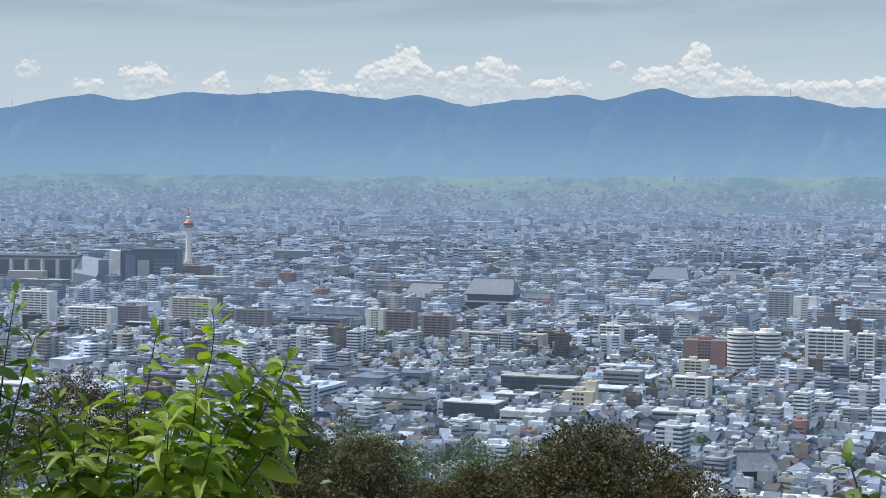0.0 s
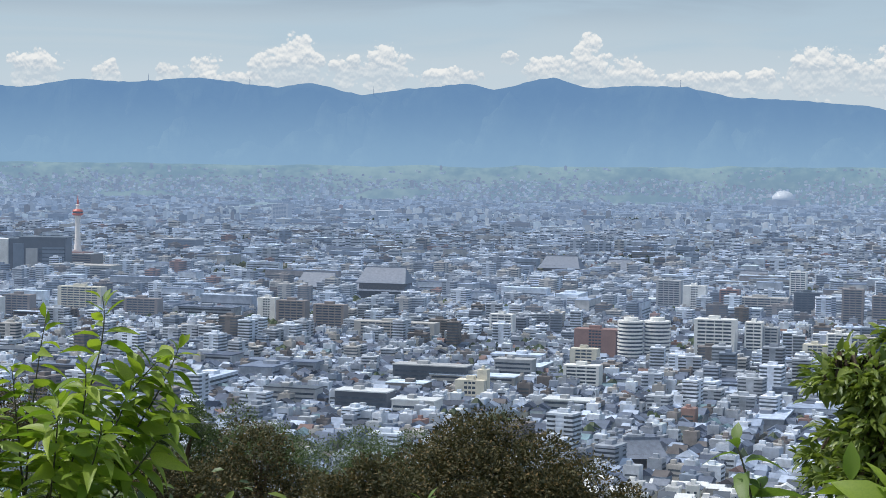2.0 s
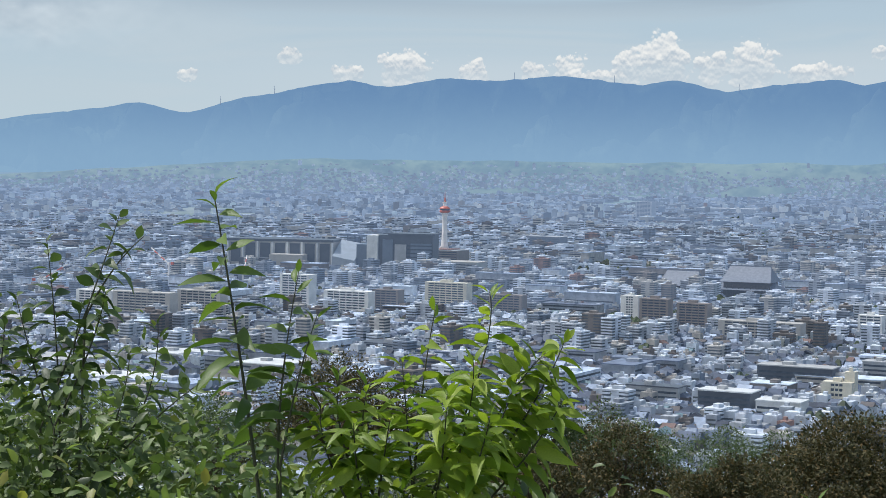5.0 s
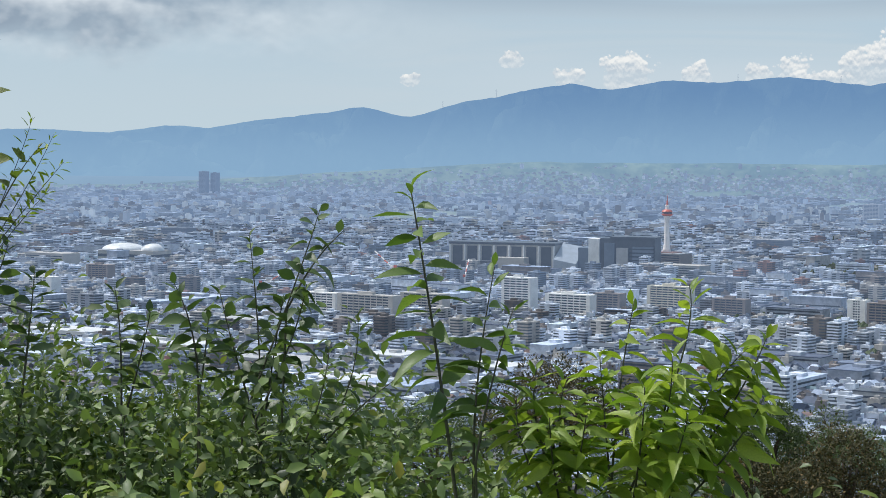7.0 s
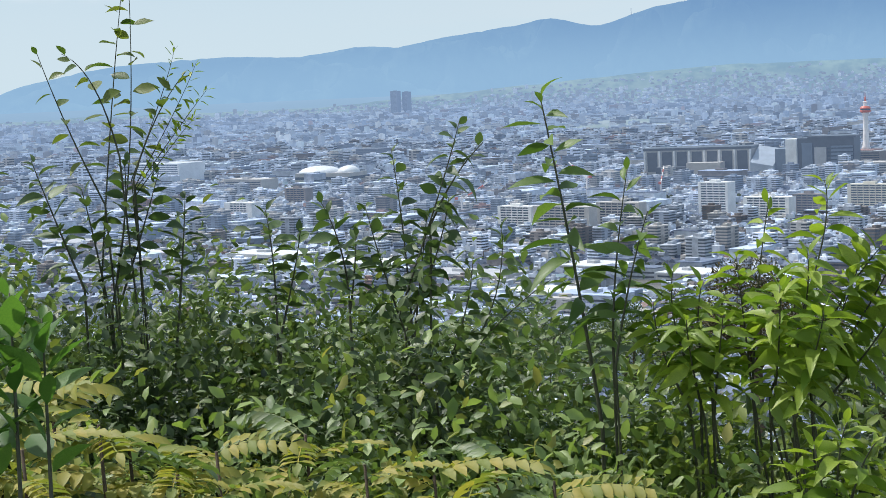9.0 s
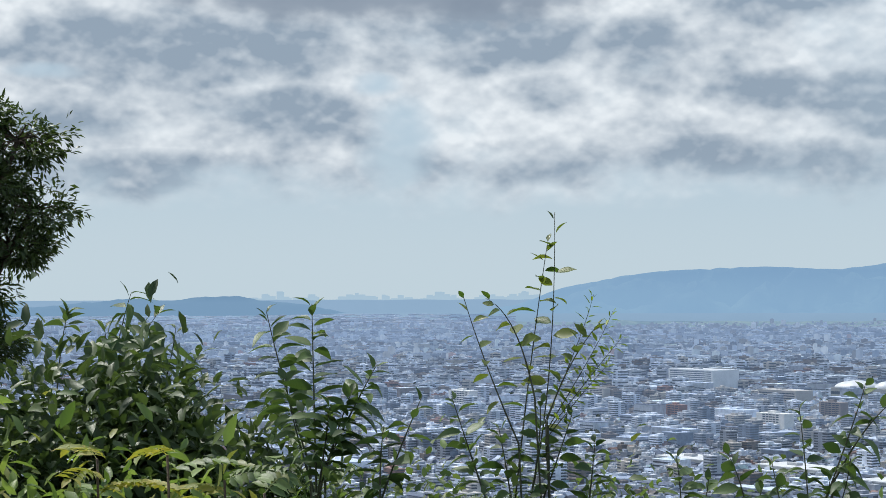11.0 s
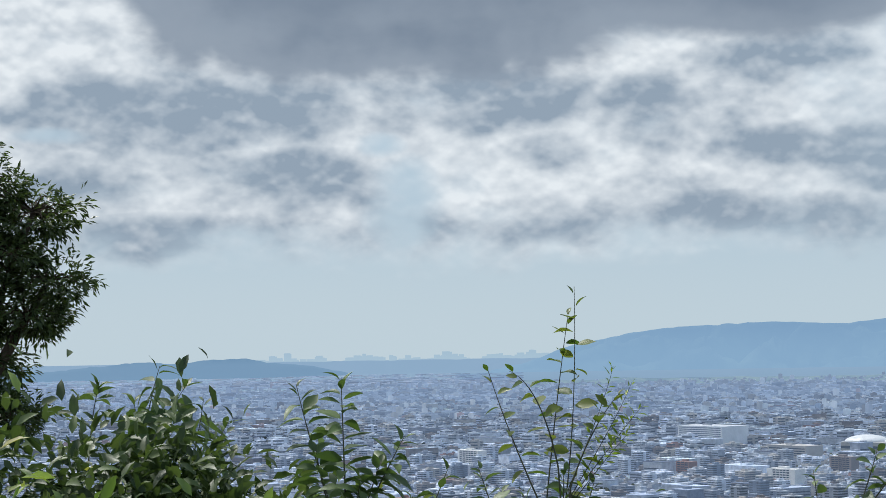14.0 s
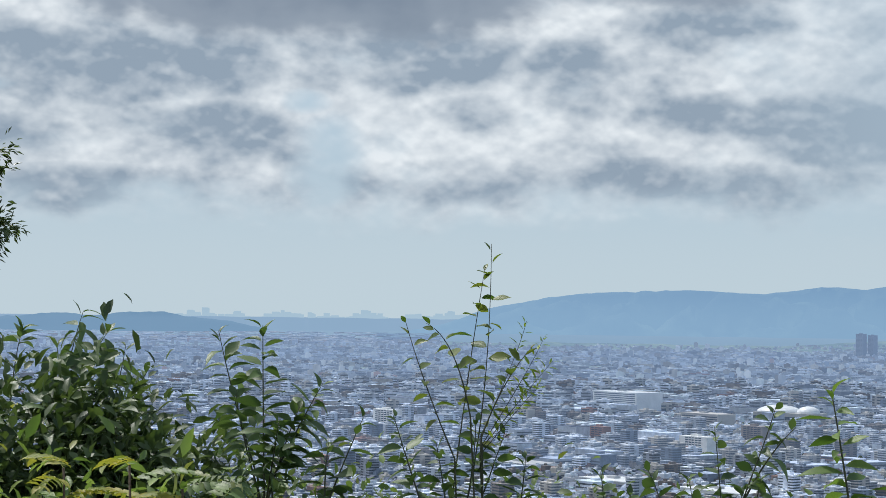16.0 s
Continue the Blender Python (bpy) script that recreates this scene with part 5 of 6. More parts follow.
def tree(foot, trunk_h, lobes, leaf, per_clump, mat, label, ratio=0.35, clump=0.22, r0=0.16, name="tree", group=""):
    """A tree: tapered trunk, limbs to each lobe of the crown, twigs and clumps of small leaves. Lobes: centre, half sizes, clumps."""
    foot = Vector(foot)
    ob = tagged(empty(name, foot), label, "tree", group)
    fork = Vector((0, 0, trunk_h))
    bm = bmesh.new()
    tube(bm, [Vector((0, 0, -0.4)), Vector((0.05, 0, trunk_h * 0.5)), fork], r0, r0 * 0.6, 10)
    part("trunk", bm_mesh("trunk", bm, MAT_BARK, True), ob)
    cs, ds = [], []
    for c, half, clumps in lobes:
        c = Vector(c) - foot
        bm = bmesh.new()
        tube(bm, [fork * 0.95, fork.lerp(c, 0.5) + Vector((0, 0, 0.15)), c], r0 * 0.5, r0 * 0.18, 7)
        u = prng.normal(0, 1, (clumps, 3))
        u /= np.linalg.norm(u, axis=1, keepdims=True)
        spots = np.array(c) + u * np.array(half) * prng.uniform(0.35, 1.0, (clumps, 1)) ** 0.6
        limb = part("limb", bm_mesh("limb", bm, MAT_BARK, True), ob)
        for p in spots[:: max(1, clumps // 26)]:
            twig = bmesh.new()
            tube(twig, [c, c.lerp(Vector(p), 0.6) + Vector((0, 0, 0.05)), Vector(p)], r0 * 0.08, 0.005, 4)
            part("twig", bm_mesh("twig", twig, MAT_BARK, True), limb)
        n = clumps * per_clump
        base = np.repeat(spots, per_clump, 0)
        lean = np.repeat(np.stack([u[:, 0], u[:, 1], u[:, 2] * 0.5 + 0.1], 1), per_clump, 0)
        v = prng.normal(0, 1, (n, 3)) * np.array((1, 1, 0.5)) + lean * 0.8
        v /= np.linalg.norm(v, axis=1, keepdims=True)
        off = v * clump * prng.uniform(0.2, 1.5, (n, 1)) * np.repeat(prng.uniform(0.6, 1.4, (clumps, 1)), per_clump, 0)
        cs.append(base + off)
        ds.append(v + prng.normal(0, 0.35, (n, 3)) + np.array((0, 0, -0.25)))
    c, d = np.concatenate(cs), np.concatenate(ds)
    part("crown", foliage("crown", c, d, leaf * prng.uniform(0.6, 1.25, len(c)), ratio, mat, simple=len(c) > 15000), ob)
    return ob


def slope_tree(az, el, r, wide, tall, mat, label, leaf=0.068, clumps=56, per=270):
    """A round-headed tree lower down the slope whose top shows at the elevation el: a crown of many leafy knobs."""
    top = place(az, el, r)
    foot = Vector((top.x, top.y, ground_z(top)))
    ob = tagged(empty("slope_tree", foot), label, "tree", "trees down the slope")
    mid = Vector((0, 0, top.z - tall * 1.08 - foot.z))
    bm = bmesh.new()
    tube(bm, [Vector((0, 0, -0.4)), Vector((0.1, 0, mid.z * 0.5)), mid - Vector((0, 0, tall * 0.3))], 0.2, 0.11, 8)
    part("trunk", bm_mesh("trunk", bm, MAT_BARK, True), ob)
    u = prng.normal(0, 1, (clumps, 3))
    u[:, 2] = np.abs(u[:, 2]) * 1.1 - 0.25
    u /= np.linalg.norm(u, axis=1, keepdims=True)
    knob = np.array(mid) + u * np.array((wide, wide, tall)) * prng.uniform(0.30, 0.88, (clumps, 1)) ** 0.8
    size = wide * prng.uniform(0.17, 0.34, clumps)
    for k in range(0, clumps, max(1, clumps // 12)):
        bm = bmesh.new()
        tube(bm, [mid - Vector((0, 0, tall * 0.35)), mid.lerp(Vector(knob[k]), 0.5), Vector(knob[k])], 0.06, 0.015, 5)
        part("limb", bm_mesh("limb", bm, MAT_BARK, True), ob)
    n = clumps * per
    v = prng.normal(0, 1, (n, 3))
    v /= np.linalg.norm(v, axis=1, keepdims=True)
    v[:, 2] = np.where(v[:, 2] < -0.3, -v[:, 2], v[:, 2])
    rad = np.repeat(size, per)[:, None] * (0.72 + 0.28 * prng.random((n, 1)) + 0.25 * (prng.random((n, 1)) < 0.06))
    c = np.repeat(knob, per, 0) + v * rad
    d = v + prng.normal(0, 0.7, (n, 3))
    part("crown", foliage("crown", c, d, leaf * prng.uniform(0.6, 1.25, n), 0.55, mat, simple=True), ob)
    return ob


# trees down the slope
slope_tree(4.85, -7.3, 31, 1.95, 1.7, MASS_BROWN, "round tree with rusty brown-tipped green crown", clumps=100, per=450)
slope_tree(7.3, -8.7, 30, 1.3, 1.5, MASS_BROWN, "rusty brown-green crown of a slope tree")
slope_tree(1.0, -8.9, 29, 1.2, 1.2, MASS_BROWN, "rusty brown-green crown of a slope tree")
slope_tree(-2.2, -7.95, 34, 1.5, 1.5, MASS_BROWN, "brown-green crown of a slope tree")
slope_tree(-4.6, -8.3, 33, 1.4, 1.5, MASS_BROWN, "brown-green crown of a slope tree")
slope_tree(-7.2, -7.6, 36, 1.8, 1.6, MASS_DARK, "dark green crown of a slope tree")
slope_tree(-4.6, -7.1, 46, 1.3, 1.6, MASS_OAK, "dark green crown of a slope tree")
slope_tree(-2.5, -7.45, 48, 2.0, 1.6, MASS_DARK, "dark olive crown of a slope tree")
slope_tree(1.2, -7.9, 50, 2.4, 1.6, MASS_DARK, "dark green crown of a slope tree")
slope_tree(-10.8, -6.1, 40, 2.0, 1.6, MASS_BROWN, "brown-green crown of a slope tree")
slope_tree(-14.5, -7.1, 42, 2.0, 1.6, MASS_DARK, "dark green crown of a slope tree")
for az, el, r in ((-18.5, -7.3, 44), (-22.5, -7.2, 46), (-26.5, -7.1, 46), (-30.5, -6.8, 45), (-34.5, -6.4, 44)):
    slope_tree(az, el + 0.4, r, 2.2, 1.6, MASS_DARK, "dark green crown of a slope tree")

# the tall evergreen at the southern edge
TREE_AT = place(-51.6, 0.0, 18.0)
TREE_FOOT = (TREE_AT.x, TREE_AT.y, ground_z(TREE_AT))
EDGE_LOBES = [((-50.0, 8.6, 17.8), (0.28, 0.4, 0.45), 36), ((-50.3, 6.6, 17.8), (0.55, 0.6, 0.40), 62), ((-48.8, 5.5, 17.8), (0.42, 0.5, 0.26), 46), ((-47.1, 4.8, 17.7), (0.32, 0.4, 0.2), 30),
              ((-50.0, 4.0, 17.8), (0.7, 0.8, 0.42), 80), ((-48.2, 3.4, 17.7), (0.42, 0.5, 0.24), 46), ((-46.7, 2.7, 17.7), (0.33, 0.4, 0.2), 30), ((-47.4, 1.7, 17.7), (0.36, 0.4, 0.2), 34), ((-49.6, 1.6, 17.8), (0.55, 0.7, 0.34), 62),
              ((-49.0, 0.2, 17.8), (0.42, 0.6, 0.22), 44), ((-50.2, -0.9, 17.8), (0.75, 0.8, 0.4), 84), ((-48.2, -1.3, 17.7), (0.36, 0.5, 0.24), 40), ((-52.8, 5.5, 18.0), (0.9, 1.0, 1.2), 120), ((-53.0, 0.5, 18.0), (0.9, 1.0, 1.3), 120)]
tree(TREE_FOOT, 5.5, [(place(c[0] - 0.5, c[1], c[2]), h, n) for c, h, n in EDGE_LOBES], 0.085, 40, MASS_OAK, "tall dark evergreen oak with ragged backlit crown", ratio=0.34, clump=0.12, r0=0.14, name="evergreen_oak")

# the olive-leaved tree at the northern edge
n_at = place(19.5, -6.0, 4.1)
NORTH_LOBES = [((17.9, -5.6, 3.9), (0.10, 0.14, 0.06), 60), ((16.4, -6.4, 3.9), (0.09, 0.1, 0.035), 40), ((15.2, -6.35, 3.9), (0.07, 0.1, 0.02), 20), ((17.6, -7.2, 3.9), (0.14, 0.15, 0.06), 70),
               ((18.8, -6.2, 4.0), (0.14, 0.2, 0.12), 90), ((16.3, -7.9, 3.9), (0.07, 0.1, 0.04), 30), ((15.4, -8.6, 4.0), (0.06, 0.1, 0.03), 22), ((20.5, -5.0, 4.1), (0.2, 0.2, 0.2), 90), ((16.8, -9.4, 3.9), (0.16, 0.15, 0.05), 60)]
tree((n_at.x, n_at.y, ground_z(n_at)), 1.0, [(place(*c), h, n) for c, h, n in NORTH_LOBES], 0.028, 26, MASS_OLIVE, "small olive-green tree with fine drooping leaves", ratio=0.42, clump=0.03, r0=0.03, name="small_tree")

# slender shoots, each leaf a piece
FRESH, DARKS, BRIGHT, WHIP, FERN = leaf_set(0.38, LEAF_FRESH), leaf_set(0.5, LEAF_DARK), leaf_set(0.37, LEAF_BRIGHT, 0.30), leaf_set(0.5, LEAF_WHIP, 0.15), leaf_set(0.4, LEAF_FERN)
OVAL = leaf_set(0.55, LEAF_DARK, 0.3)
plant("cherry_shoot", "upright shoot with long drooping green leaves", [((-15.23, -1.25, 4.06), (-14.45, -5.91, 4.06), (-13.68, -11.26, 4.06))], FRESH, 0.092, 38, start=0.1, sag=0.1, r0=0.0055)
plant("cherry_shoot", "shorter shoot with long green leaves", [((-12.65, -3.5, 4.02), (-13.10, -6.48, 4.02), (-13.26, -9.0, 4.02)), ((-12.1, -4.9, 4.0), (-12.7, -7.0, 4.0), (-13.2, -9.5, 4.0))], FRESH, 0.074, 17, sag=0.1)
plant("oval_shoot", "thin shoot with oval dark green leaves", [((-20.02, -2.65, 4.75), (-19.74, -5.56, 4.75), (-19.62, -8.58, 4.76)), ((-20.9, -4.3, 4.8), (-20.4, -6.3, 4.75), (-19.7, -8.6, 4.75)), ((-19.0, -4.6, 4.7), (-19.3, -6.5, 4.75), (-19.6, -8.6, 4.75))], OVAL, 0.06, 24)
plant("oval_shoot", "leaning shoot with reddish tip and oval leaves", [((-17.91, -1.95, 4.65), (-18.72, -4.39, 4.65), (-20.2, -8.26, 4.65)), ((-17.2, -2.6, 4.6), (-18.1, -3.6, 4.65), (-18.9, -5.0, 4.65)), ((-18.3, -4.2, 4.6), (-18.8, -6.0, 4.65), (-19.8, -8.2, 4.65))], OVAL, 0.058, (22, 6, 21))
plant("oval_shoot", "leafy shoot with oval dark green leaves", [((-23.96, -4.25, 4.95), (-23.79, -5.9, 4.95), (-23.77, -8.23, 4.95)), ((-22.9, -4.9, 4.9), (-23.2, -6.3, 4.95), (-23.7, -8.2, 4.95))], DARKS, 0.06, 21)
plant("oval_shoot", "branching shoot with oval leaves", [((-16.77, -5.1, 4.66), (-17.16, -7.56, 4.66), (-18.65, -9.92, 4.66)), ((-15.27, -6.8, 4.46), (-17.11, -8.25, 4.46), (-19.28, -10.6, 4.46)), ((-17.6, -6.0, 4.5), (-18.0, -8.0, 4.5), (-18.9, -10.0, 4.5))], DARKS, 0.062, 21)
plant("bright_shrub", "bright yellow-green shrub with long drooping leaves", [
    ((-6.93, -4.15, 4.02), (-7.15, -6.44, 4.02), (-8.65, -10.36, 4.02)), ((-8.54, -4.68, 4.02), (-8.93, -7.3, 4.02), (-9.16, -10.36, 4.02)), ((-5.2, -5.99, 4.02), (-6.46, -7.61, 4.02), (-7.96, -10.35, 4.02)),
    ((-4.61, -5.55, 4.02), (-5.6, -7.6, 4.02), (-7.45, -10.34, 4.02)), ((-9.54, -6.3, 4.02), (-9.35, -8.32, 4.02), (-9.16, -10.36, 4.02)), ((-7.4, -6.3, 3.9), (-7.6, -8.3, 3.95), (-8.4, -10.8, 4.0)),
    ((-6.0, -6.6, 4.05), (-6.7, -8.4, 4.0), (-8.0, -10.8, 4.0)), ((-4.7, -7.4, 3.95), (-5.6, -8.9, 4.0), (-7.4, -11.0, 4.0)), ((-8.2, -7.2, 3.85), (-8.3, -9.0, 3.9), (-8.6, -11.2, 4.0)), ((-6.9, -8.0, 3.8), (-7.3, -9.5, 3.85), (-8.0, -11.5, 3.9))],
    BRIGHT, 0.074, (24, 22, 36, 34, 34, 42, 42, 40, 40, 40), sag=0.03, rise=0.12, start=0.12, r0=0.0034)
plant("bright_shrub", "pale green shrub of narrow leaves", [((-11.41, -6.7, 4.02), (-11.39, -8.33, 4.02), (-10.7, -10.37, 4.02)), ((-10.55, -7.0, 4.02), (-10.71, -8.66, 4.02), (-10.35, -10.37, 4.02)), ((-12.0, -7.6, 4.0), (-11.8, -9.0, 4.0), (-11.0, -10.8, 4.0)),
                                                                  ((-11.0, -8.1, 3.9), (-10.9, -9.4, 3.95), (-10.6, -11.0, 4.0)), ((-9.9, -8.0, 3.9), (-10.1, -9.4, 3.95), (-10.3, -11.0, 4.0))], BRIGHT, 0.068, 28, sag=0.03, rise=0.1)
plant("bright_shrub", "low bright green shrub beside path", [((-6.2, -11.2, 3.66), (-6.5, -12.5, 3.66), (-6.6, -15, 3.7)), ((-5.4, -11.8, 3.66), (-6.0, -13, 3.66), (-6.5, -15, 3.7)), ((-7.2, -11.9, 3.66), (-7.0, -13, 3.66), (-6.7, -15, 3.7)), ((-7.8, -12.6, 3.66), (-7.4, -13.6, 3.66), (-6.9, -15, 3.7))], BRIGHT, 0.07, 18, sag=0.1)
plant("whip_shrub", "tall whip-like shoots with sparse olive leaves", [
    ((-27.58, 3.25, 4.86), (-27.79, -1.81, 4.86), (-28.42, -6.02, 4.85)), ((-27.78, 2.49, 4.86), (-28.32, -1.29, 4.85), (-28.86, -6.03, 4.85)), ((-30.37, 0.8, 4.74), (-29.61, -1.47, 4.74), (-28.61, -3.92, 4.75)),
    ((-26.04, -0.1, 4.77), (-26.98, -1.44, 4.76), (-27.74, -3.21, 4.76)), ((-29.63, 0.6, 4.74), (-28.75, -0.41, 4.75), (-28.11, -2.51, 4.75))], WHIP, 0.058, (20, 18, 9, 9, 8), start=0.22, rise=0.0, r0=0.0028, tuft=2)
plant("whip_shrub", "leafy lower shoots of a dark green shrub", [((-30.68, -2.5, 4.73), (-30.09, -4.3, 4.74), (-29.35, -6.39, 4.74)), ((-26.25, -3.8, 4.77), (-26.39, -5.28, 4.77), (-26.54, -6.68, 4.76)), ((-28.0, -2.6, 4.8), (-28.1, -4.5, 4.8), (-28.6, -7.0, 4.8)),
                                                                   ((-27.0, -3.0, 4.8), (-27.6, -4.8, 4.8), (-28.4, -7.0, 4.8)), ((-29.3, -3.4, 4.8), (-29.0, -5.0, 4.8), (-28.7, -7.0, 4.8))], DARKS, 0.062, 21)
plant("fig_shrub", "dark shrub with upright shoots of broad leaves", [((-35.27, 0.42, 4.9), (-35.21, -2.25, 4.9), (-35.12, -5.41, 4.9)), ((-36.89, 0.2, 5.09), (-36.31, -2.09, 5.09), (-35.5, -4.72, 5.1)), ((-33.24, -1.5, 4.91), (-34.01, -2.94, 4.91), (-34.86, -4.71, 4.9)),
                                                                       ((-34.0, -2.3, 4.9), (-34.5, -3.7, 4.9), (-35.0, -5.4, 4.9)), ((-36.2, -1.9, 5.0), (-35.9, -3.4, 5.0), (-35.3, -5.4, 5.0)), ((-34.6, -2.8, 4.8), (-34.8, -4.0, 4.85), (-35.1, -5.8, 4.9))], DARKS, 0.076, (28, 24, 22, 22, 20, 20))
plant("feathery_shoot", "fine pale green sprays of tiny leaves", [((-25.7, 0.2, 4.78), (-26.4, -1.2, 4.78), (-27.7, -3.4, 4.77)), ((-25.4, -0.6, 4.78), (-26.3, -1.7, 4.78), (-27.7, -3.5, 4.77)), ((-26.3, 0.7, 4.78), (-26.8, -0.8, 4.78), (-27.8, -3.2, 4.77)),
                                                                   ((-25.8, -1.4, 4.78), (-26.6, -2.3, 4.78), (-27.8, -3.8, 4.77))], leaf_set(0.3, LEAF_BRIGHT, 0.1), 0.03, 24, rise=0.3, r0=0.0016)
plant("fig_shrub", "small dark shoot with broad leaves", [((-31.72, -2.45, 4.83), (-32.49, -4.33, 4.82), (-32.99, -5.74, 4.81)), ((-32.9, -3.4, 4.8), (-33.0, -4.6, 4.8), (-33.0, -6.0, 4.8))], OVAL, 0.068, 12)
plant("oval_shoot", "short shoot with oval leaves", [((-22.25, -4.1, 4.8), (-21.71, -5.51, 4.8), (-21.5, -7.22, 4.8)), ((-21.2, -5.0, 4.8), (-21.3, -6.2, 4.8), (-21.5, -7.5, 4.8))], DARKS, 0.07, 14)
plant("lancet_shrub", "shrub tip with long hanging dark leaves", [((-42.16, 0.6, 6.71), (-42.56, -0.97, 6.7), (-42.97, -3.23, 6.7)), ((-41.3, 0.0, 6.7), (-42.0, -1.2, 6.7), (-42.8, -3.2, 6.7)), ((-43.0, -0.4, 6.7), (-42.9, -1.6, 6.7), (-43.0, -3.4, 6.7))], leaf_set(0.34, LEAF_DARK, 0.6), 0.12, (22, 20, 18), sag=0.45, rise=0.1)
plant("lancet_shrub", "slender shoot with long hanging dark leaves", [((-40.79, -0.45, 6.71), (-41.01, -1.74, 6.71), (-41.4, -3.29, 6.71)), ((-40.0, -1.2, 6.7), (-40.6, -2.3, 6.7), (-41.2, -3.6, 6.7))], leaf_set(0.3, LEAF_DARK, 0.6), 0.12, 13, sag=0.35)
plant("star_shoot", "thin shoot ending in a star of leaves", [((-44.06, 0.05, 6.7), (-44.3, -1.25, 6.69), (-44.44, -3.16, 6.69))], DARKS, 0.09, 12, start=0.75, tuft=8)
plant("large_leaf_shoot", "shoot with large pale green leaves", [((12.1, -8.2, 3.7), (12.5, -9.3, 3.7), (13.0, -11.5, 3.7)), ((12.9, -9.4, 3.7), (13.0, -10.3, 3.7), (13.2, -11.8, 3.7))], leaf_set(0.5, LEAF_FRESH, 0.5), 0.085, 7, sag=0.3, start=0.3)
plant("large_leaf_shrub", "shrub with broad bright green leaves", [((16.66, -8.9, 3.55), (16.6, -10.5, 3.5), (16.5, -13, 3.5)), ((17.9, -8.3, 3.6), (17.4, -10, 3.55), (16.7, -13, 3.5)), ((15.5, -9.2, 3.6), (15.9, -10.6, 3.55), (16.4, -13, 3.5)), ((18.6, -8.8, 3.5), (17.8, -10.5, 3.5), (16.8, -13, 3.5)), ((17.2, -9.3, 3.45), (17.0, -11, 3.45), (16.7, -13, 3.5))],
      leaf_set(0.42, LEAF_BRIGHT, 0.3), 0.12, 11, sag=0.1, rise=0.1)
plant("low_shoot", "pale green shoot tip beside the path", [((2.8, -10.2, 3.6), (2.8, -11, 3.6), (2.8, -13, 3.6))], leaf_set(0.3, LEAF_FRESH), 0.05, 8, start=0.5)


# ferny shrubs with feathered, yellowing leaves
def frond_mesh(mat, pairs=8):
    """A feathered leaf: a midrib with pairs of leaflets, one unit long."""
    s = np.linspace(0.12, 0.95, pairs)
    c, d = [], []
    for t in s:
        for side in (-1, 1):
            c.append((t, 0, 0.2 * t - 0.5 * t * t))
            d.append((0.35, side, -0.15))
    c.append((0.97, 0, -0.28))
    d.append((1, 0, -0.8))
    v, q, t3 = scatter_leaves(np.array(c), np.array(d, float), np.full(len(c), 0.27), 0.5, 3.0)
    k = len(v)
    rib = [(t, w, 0.2 * t - 0.5 * t * t - 0.004) for t in np.linspace(0, 0.98, 6) for w in (-0.008, 0.008)]
    rq = [(k + 2 * j, k + 2 * j + 1, k + 2 * j + 3, k + 2 * j + 2) for j in range(5)]
    return mesh_of("frond", np.concatenate([v, np.array(rib)]), [np.concatenate([q, np.array(rq)]), t3], [mat], smooth=True)


FRONDS = [frond_mesh(MASS_YELLOW), frond_mesh(MASS_YELLOW, 9), frond_mesh(MASS_GREEN, 9)]


def ferny(az, el, r, label, count=16, length=0.17):
    top = place(az, el, r)
    foot = Vector((top.x, top.y, ground_z(top)))
    ob = tagged(empty("ferny_shrub", foot), label, "shrub", "ferny shrubs")
    h = top.z - foot.z
    part("stem", stem_mesh([Vector((0, 0, -0.05)), Vector((0.02, 0.02, h * 0.5)), Vector((0, 0, h))], 0.007, 0.003, MAT_BARK), ob)
    for k in range(count):
        a = k * 2.4 + az
        z = h * (1 - 0.22 * (k / count) * 1.6)
        d = Vector((math.cos(a), math.sin(a), 0.35 - 0.5 * k / count))
        fr = new("frond", FRONDS[prng.choice(3, p=(0.45, 0.3, 0.25))])
        fr.parent = ob
        fr.matrix_basis = Matrix.Translation((0, 0, z)) @ aim(d, roll=prng.normal(0, 0.25)) @ Matrix.Scale(length * prng.uniform(0.75, 1.15), 4)


for az, el, r in ((-39.0, -4.2, 4.2), (-37.2, -5.0, 4.2), (-41.2, -4.3, 4.2), (-35.8, -5.4, 4.1), (-29.8, -10.2, 3.4), (-27.6, -11.4, 3.4), (-31.5, -9.4, 3.5), (-26.2, -12.2, 3.4), (-14.8, -12.9, 3.4), (-18.5, -12.6, 3.5), (-22.5, -11.2, 3.7), (-29.0, -12.8, 3.3), (-40.2, -6.0, 3.8), (-32.6, -10.2, 3.3), (-30.6, -11.2, 3.2), (-28.4, -10.6, 3.3), (-25.0, -11.6, 3.4), (-16.6, -12.4, 3.5), (-20.6, -12.2, 3.5), (-34.0, -9.6, 3.4)):
    ferny(az, el, r, "ferny shrub with feathered yellowing leaves")

# broad-leaved seedlings close by
LEAF_BROAD = leafy("vivid_green_leaf", (0.15, 0.28, 0.06), (0.06, 0.15, 0.03), True, 0.5, 0.45)
BROAD = leaf_set(0.45, LEAF_BROAD, 0.1)
for az, el in ((-33.7, -6.6), (-31.9, -6.9), (-29.9, -6.8), (-35.6, -7.0), (-32.9, -8.0), (-30.8, -8.2), (-34.8, -8.0), (-36.6, -7.6), (-29.0, -7.6)):
    plant("broadleaf_seedling", "seedling with broad upright green leaves", [((az, el, 2.45), (az, el - 3, 2.45), (az, el - 8, 2.45))], BROAD, 0.066, 15, start=0.3, rise=0.6, group="broadleaf seedlings")

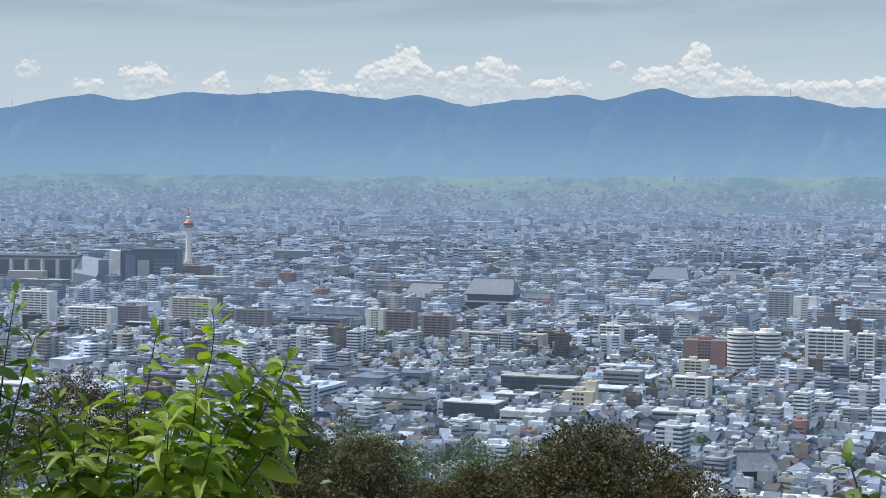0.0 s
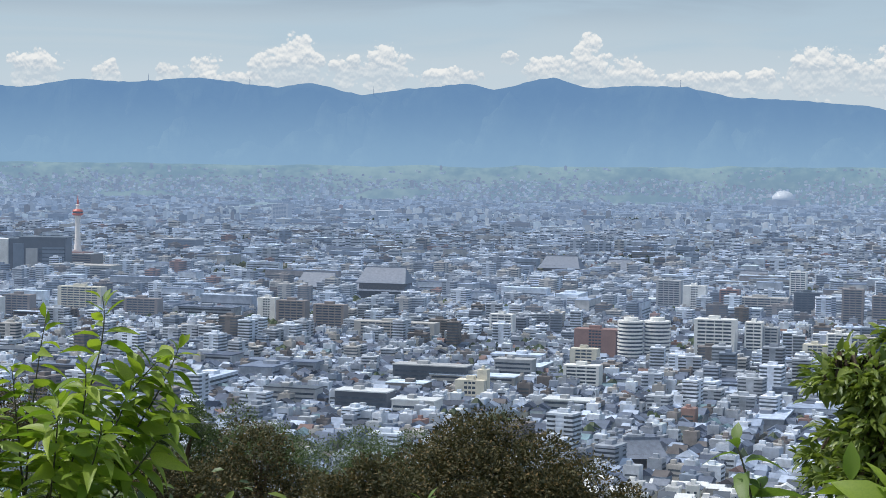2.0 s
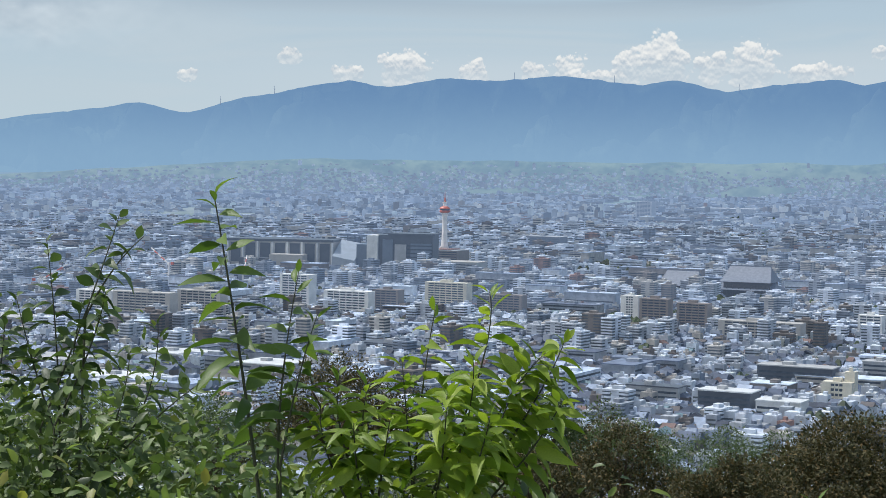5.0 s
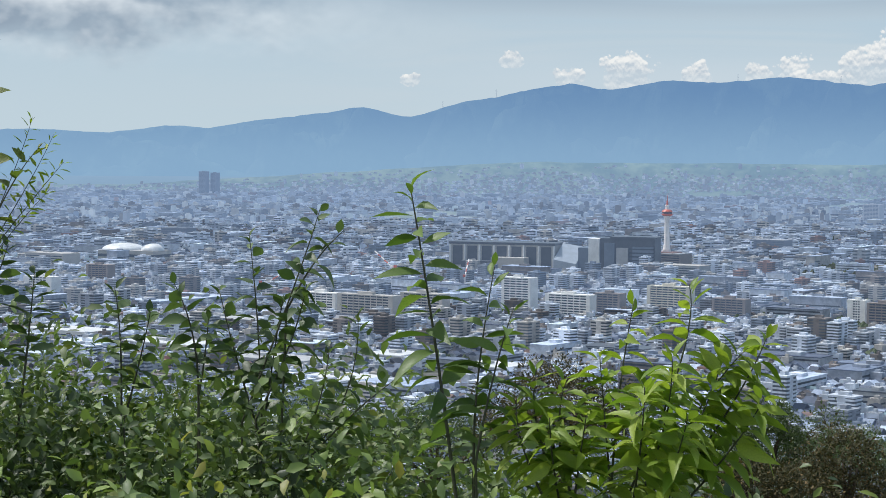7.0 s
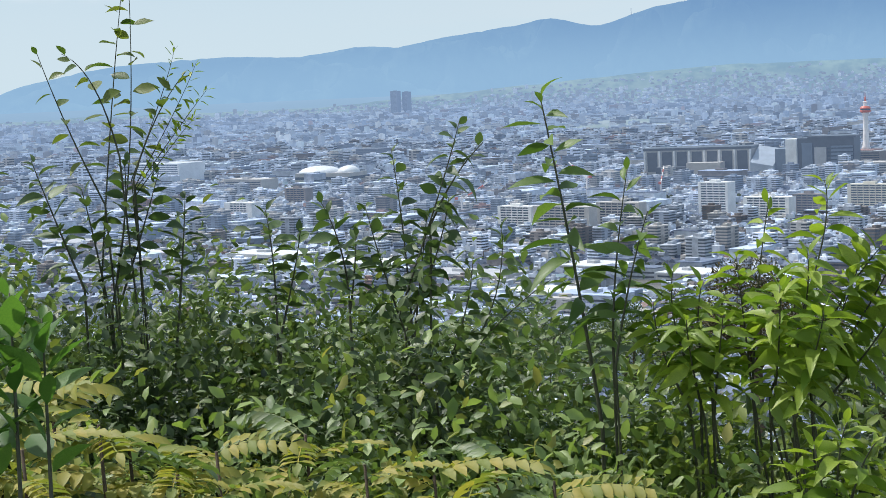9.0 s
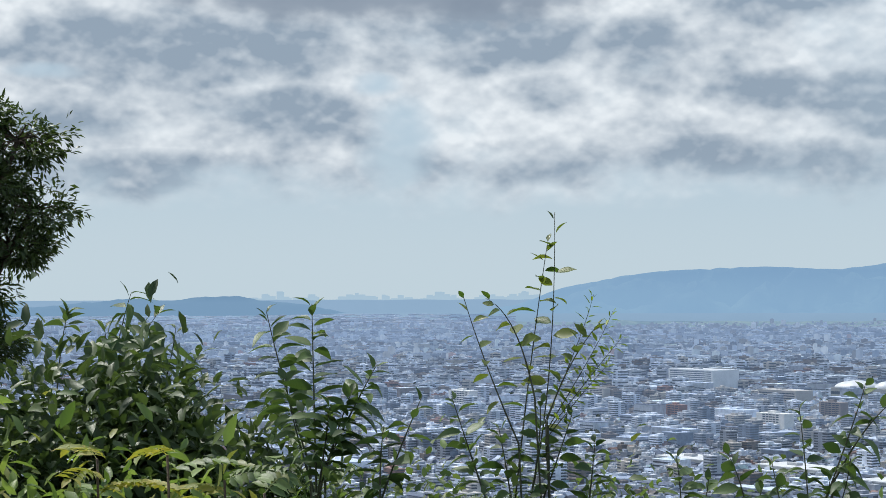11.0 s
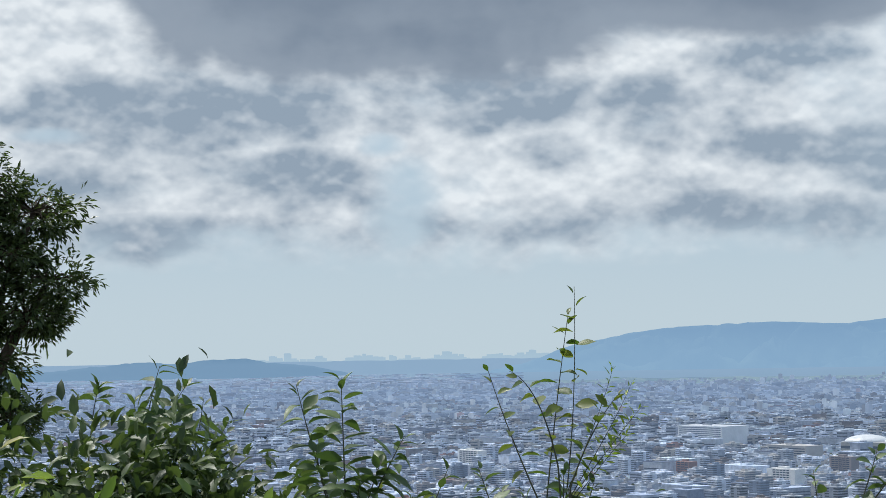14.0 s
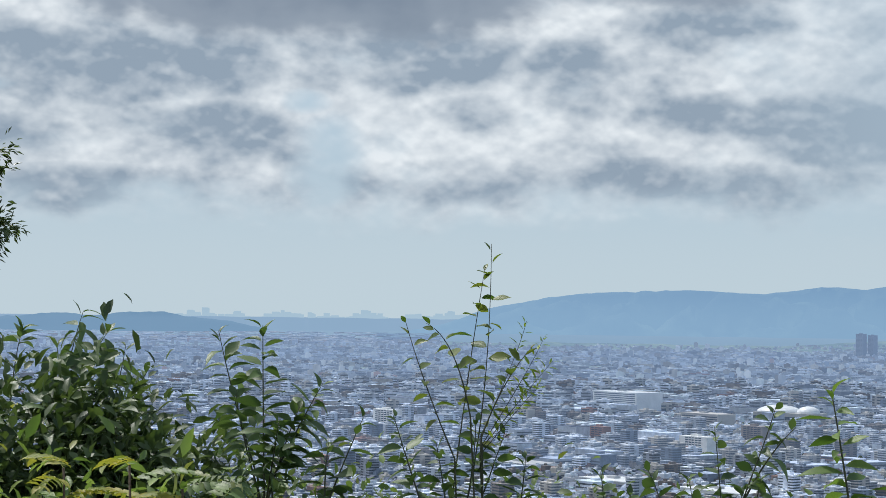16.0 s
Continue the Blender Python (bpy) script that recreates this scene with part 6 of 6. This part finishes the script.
# bushes filling the slope, back to front
for az, el, r in ((-36, -4.9, 5.6), (-33.5, -5.5, 5.6), (-31, -5.9, 5.6), (-28, -6.0, 5.6), (-25.2, -6.0, 5.7), (-22.4, -6.3, 5.7), (-19.6, -6.9, 5.6), (-16.8, -7.3, 5.5)):
    bush(az, r, el + 0.25, 0.34, MASS_GREEN, 0.038, 3300, "dense green bush of small leaves", ratio=0.5)
for az, el, r in ((-34.5, -7.2, 4.5), (-31.5, -7.6, 4.5), (-28.8, -7.8, 4.5), (-26, -7.9, 4.5), (-23.2, -8.2, 4.5), (-20.4, -8.5, 4.4), (-17.8, -8.7, 4.4), (-15.2, -8.9, 4.4), (-13, -9.2, 4.4)):
    bush(az, r, el + 0.35, 0.3, MASS_GREEN if int(az) % 2 else MASS_DARK, 0.037, 3400, "dense dark green bush of small oval leaves", ratio=0.52)
for az, el, r in ((-30.5, -10.4, 3.7), (-27.5, -10.6, 3.7), (-24.5, -10.9, 3.7), (-21.5, -11.2, 3.7), (-18.5, -11.2, 3.7), (-15.5, -11.3, 3.7), (-12.5, -11.6, 3.7), (-9.8, -11.6, 3.8)):
    bush(az, r, el, 0.27, MASS_LIGHT, 0.04, 2100, "low green bush beside the path", ratio=0.5)
for az, el, r in ((-48.5, -1.0, 5.8), (-46.2, -1.1, 5.7), (-43.8, -1.5, 5.7), (-42.4, -1.1, 5.9), (-41.0, -2.1, 5.8), (-39.4, -2.8, 5.7), (-37.8, -3.8, 5.6), (-51, -1.0, 5.8)):
    bush(az, r, el, 0.32, MASS_DARK, 0.075, 1500, "dark green bush with hanging leaves", ratio=0.4)
for az, el, r in ((-47.5, -3.4, 4.8), (-44.5, -3.6, 4.8), (-41.8, -4.6, 4.7), (-39, -6.0, 4.5), (-36.5, -6.8, 4.4), (-50.5, -3.2, 4.8)):
    bush(az, r, el, 0.32, MASS_LIGHT, 0.075, 1100, "green bush with pointed leaves", ratio=0.36)
# leaf colour darker than the bright shrub's, standing in for its shaded inside
for az, el, r in ((-9.2, -8.6, 4.2), (-7.0, -8.4, 4.2), (-11.4, -9.0, 4.2), (-5.6, -9.4, 4.2)):
    bush(az, r, el - 0.5, 0.22, MASS_OLIVE, 0.056, 700, "olive-green undergrowth of long leaves", ratio=0.36)
for az, el, r in ((-11.8, -10.0, 4.7), (-9.9, -9.8, 4.7), (-8.0, -9.8, 4.7), (-6.2, -10.2, 4.7), (-4.8, -11.2, 4.6)):
    bush(az, r, el, 0.24, MASS_DARK, 0.05, 1100, "dark undergrowth below a bright shrub", ratio=0.5)

# far small things: cranes over the town, masts on the ridge
tower_crane(-15.9, 2760, 34, radians(150))
tower_crane(-19.7, 2520, 26, radians(10))
tower_crane(-13.7, 2620, 30, radians(95))
for mast_az in (-14.4, -12.8, -5.6, -2.6, 1.1, 10.3):
    ridge_mast(mast_az)
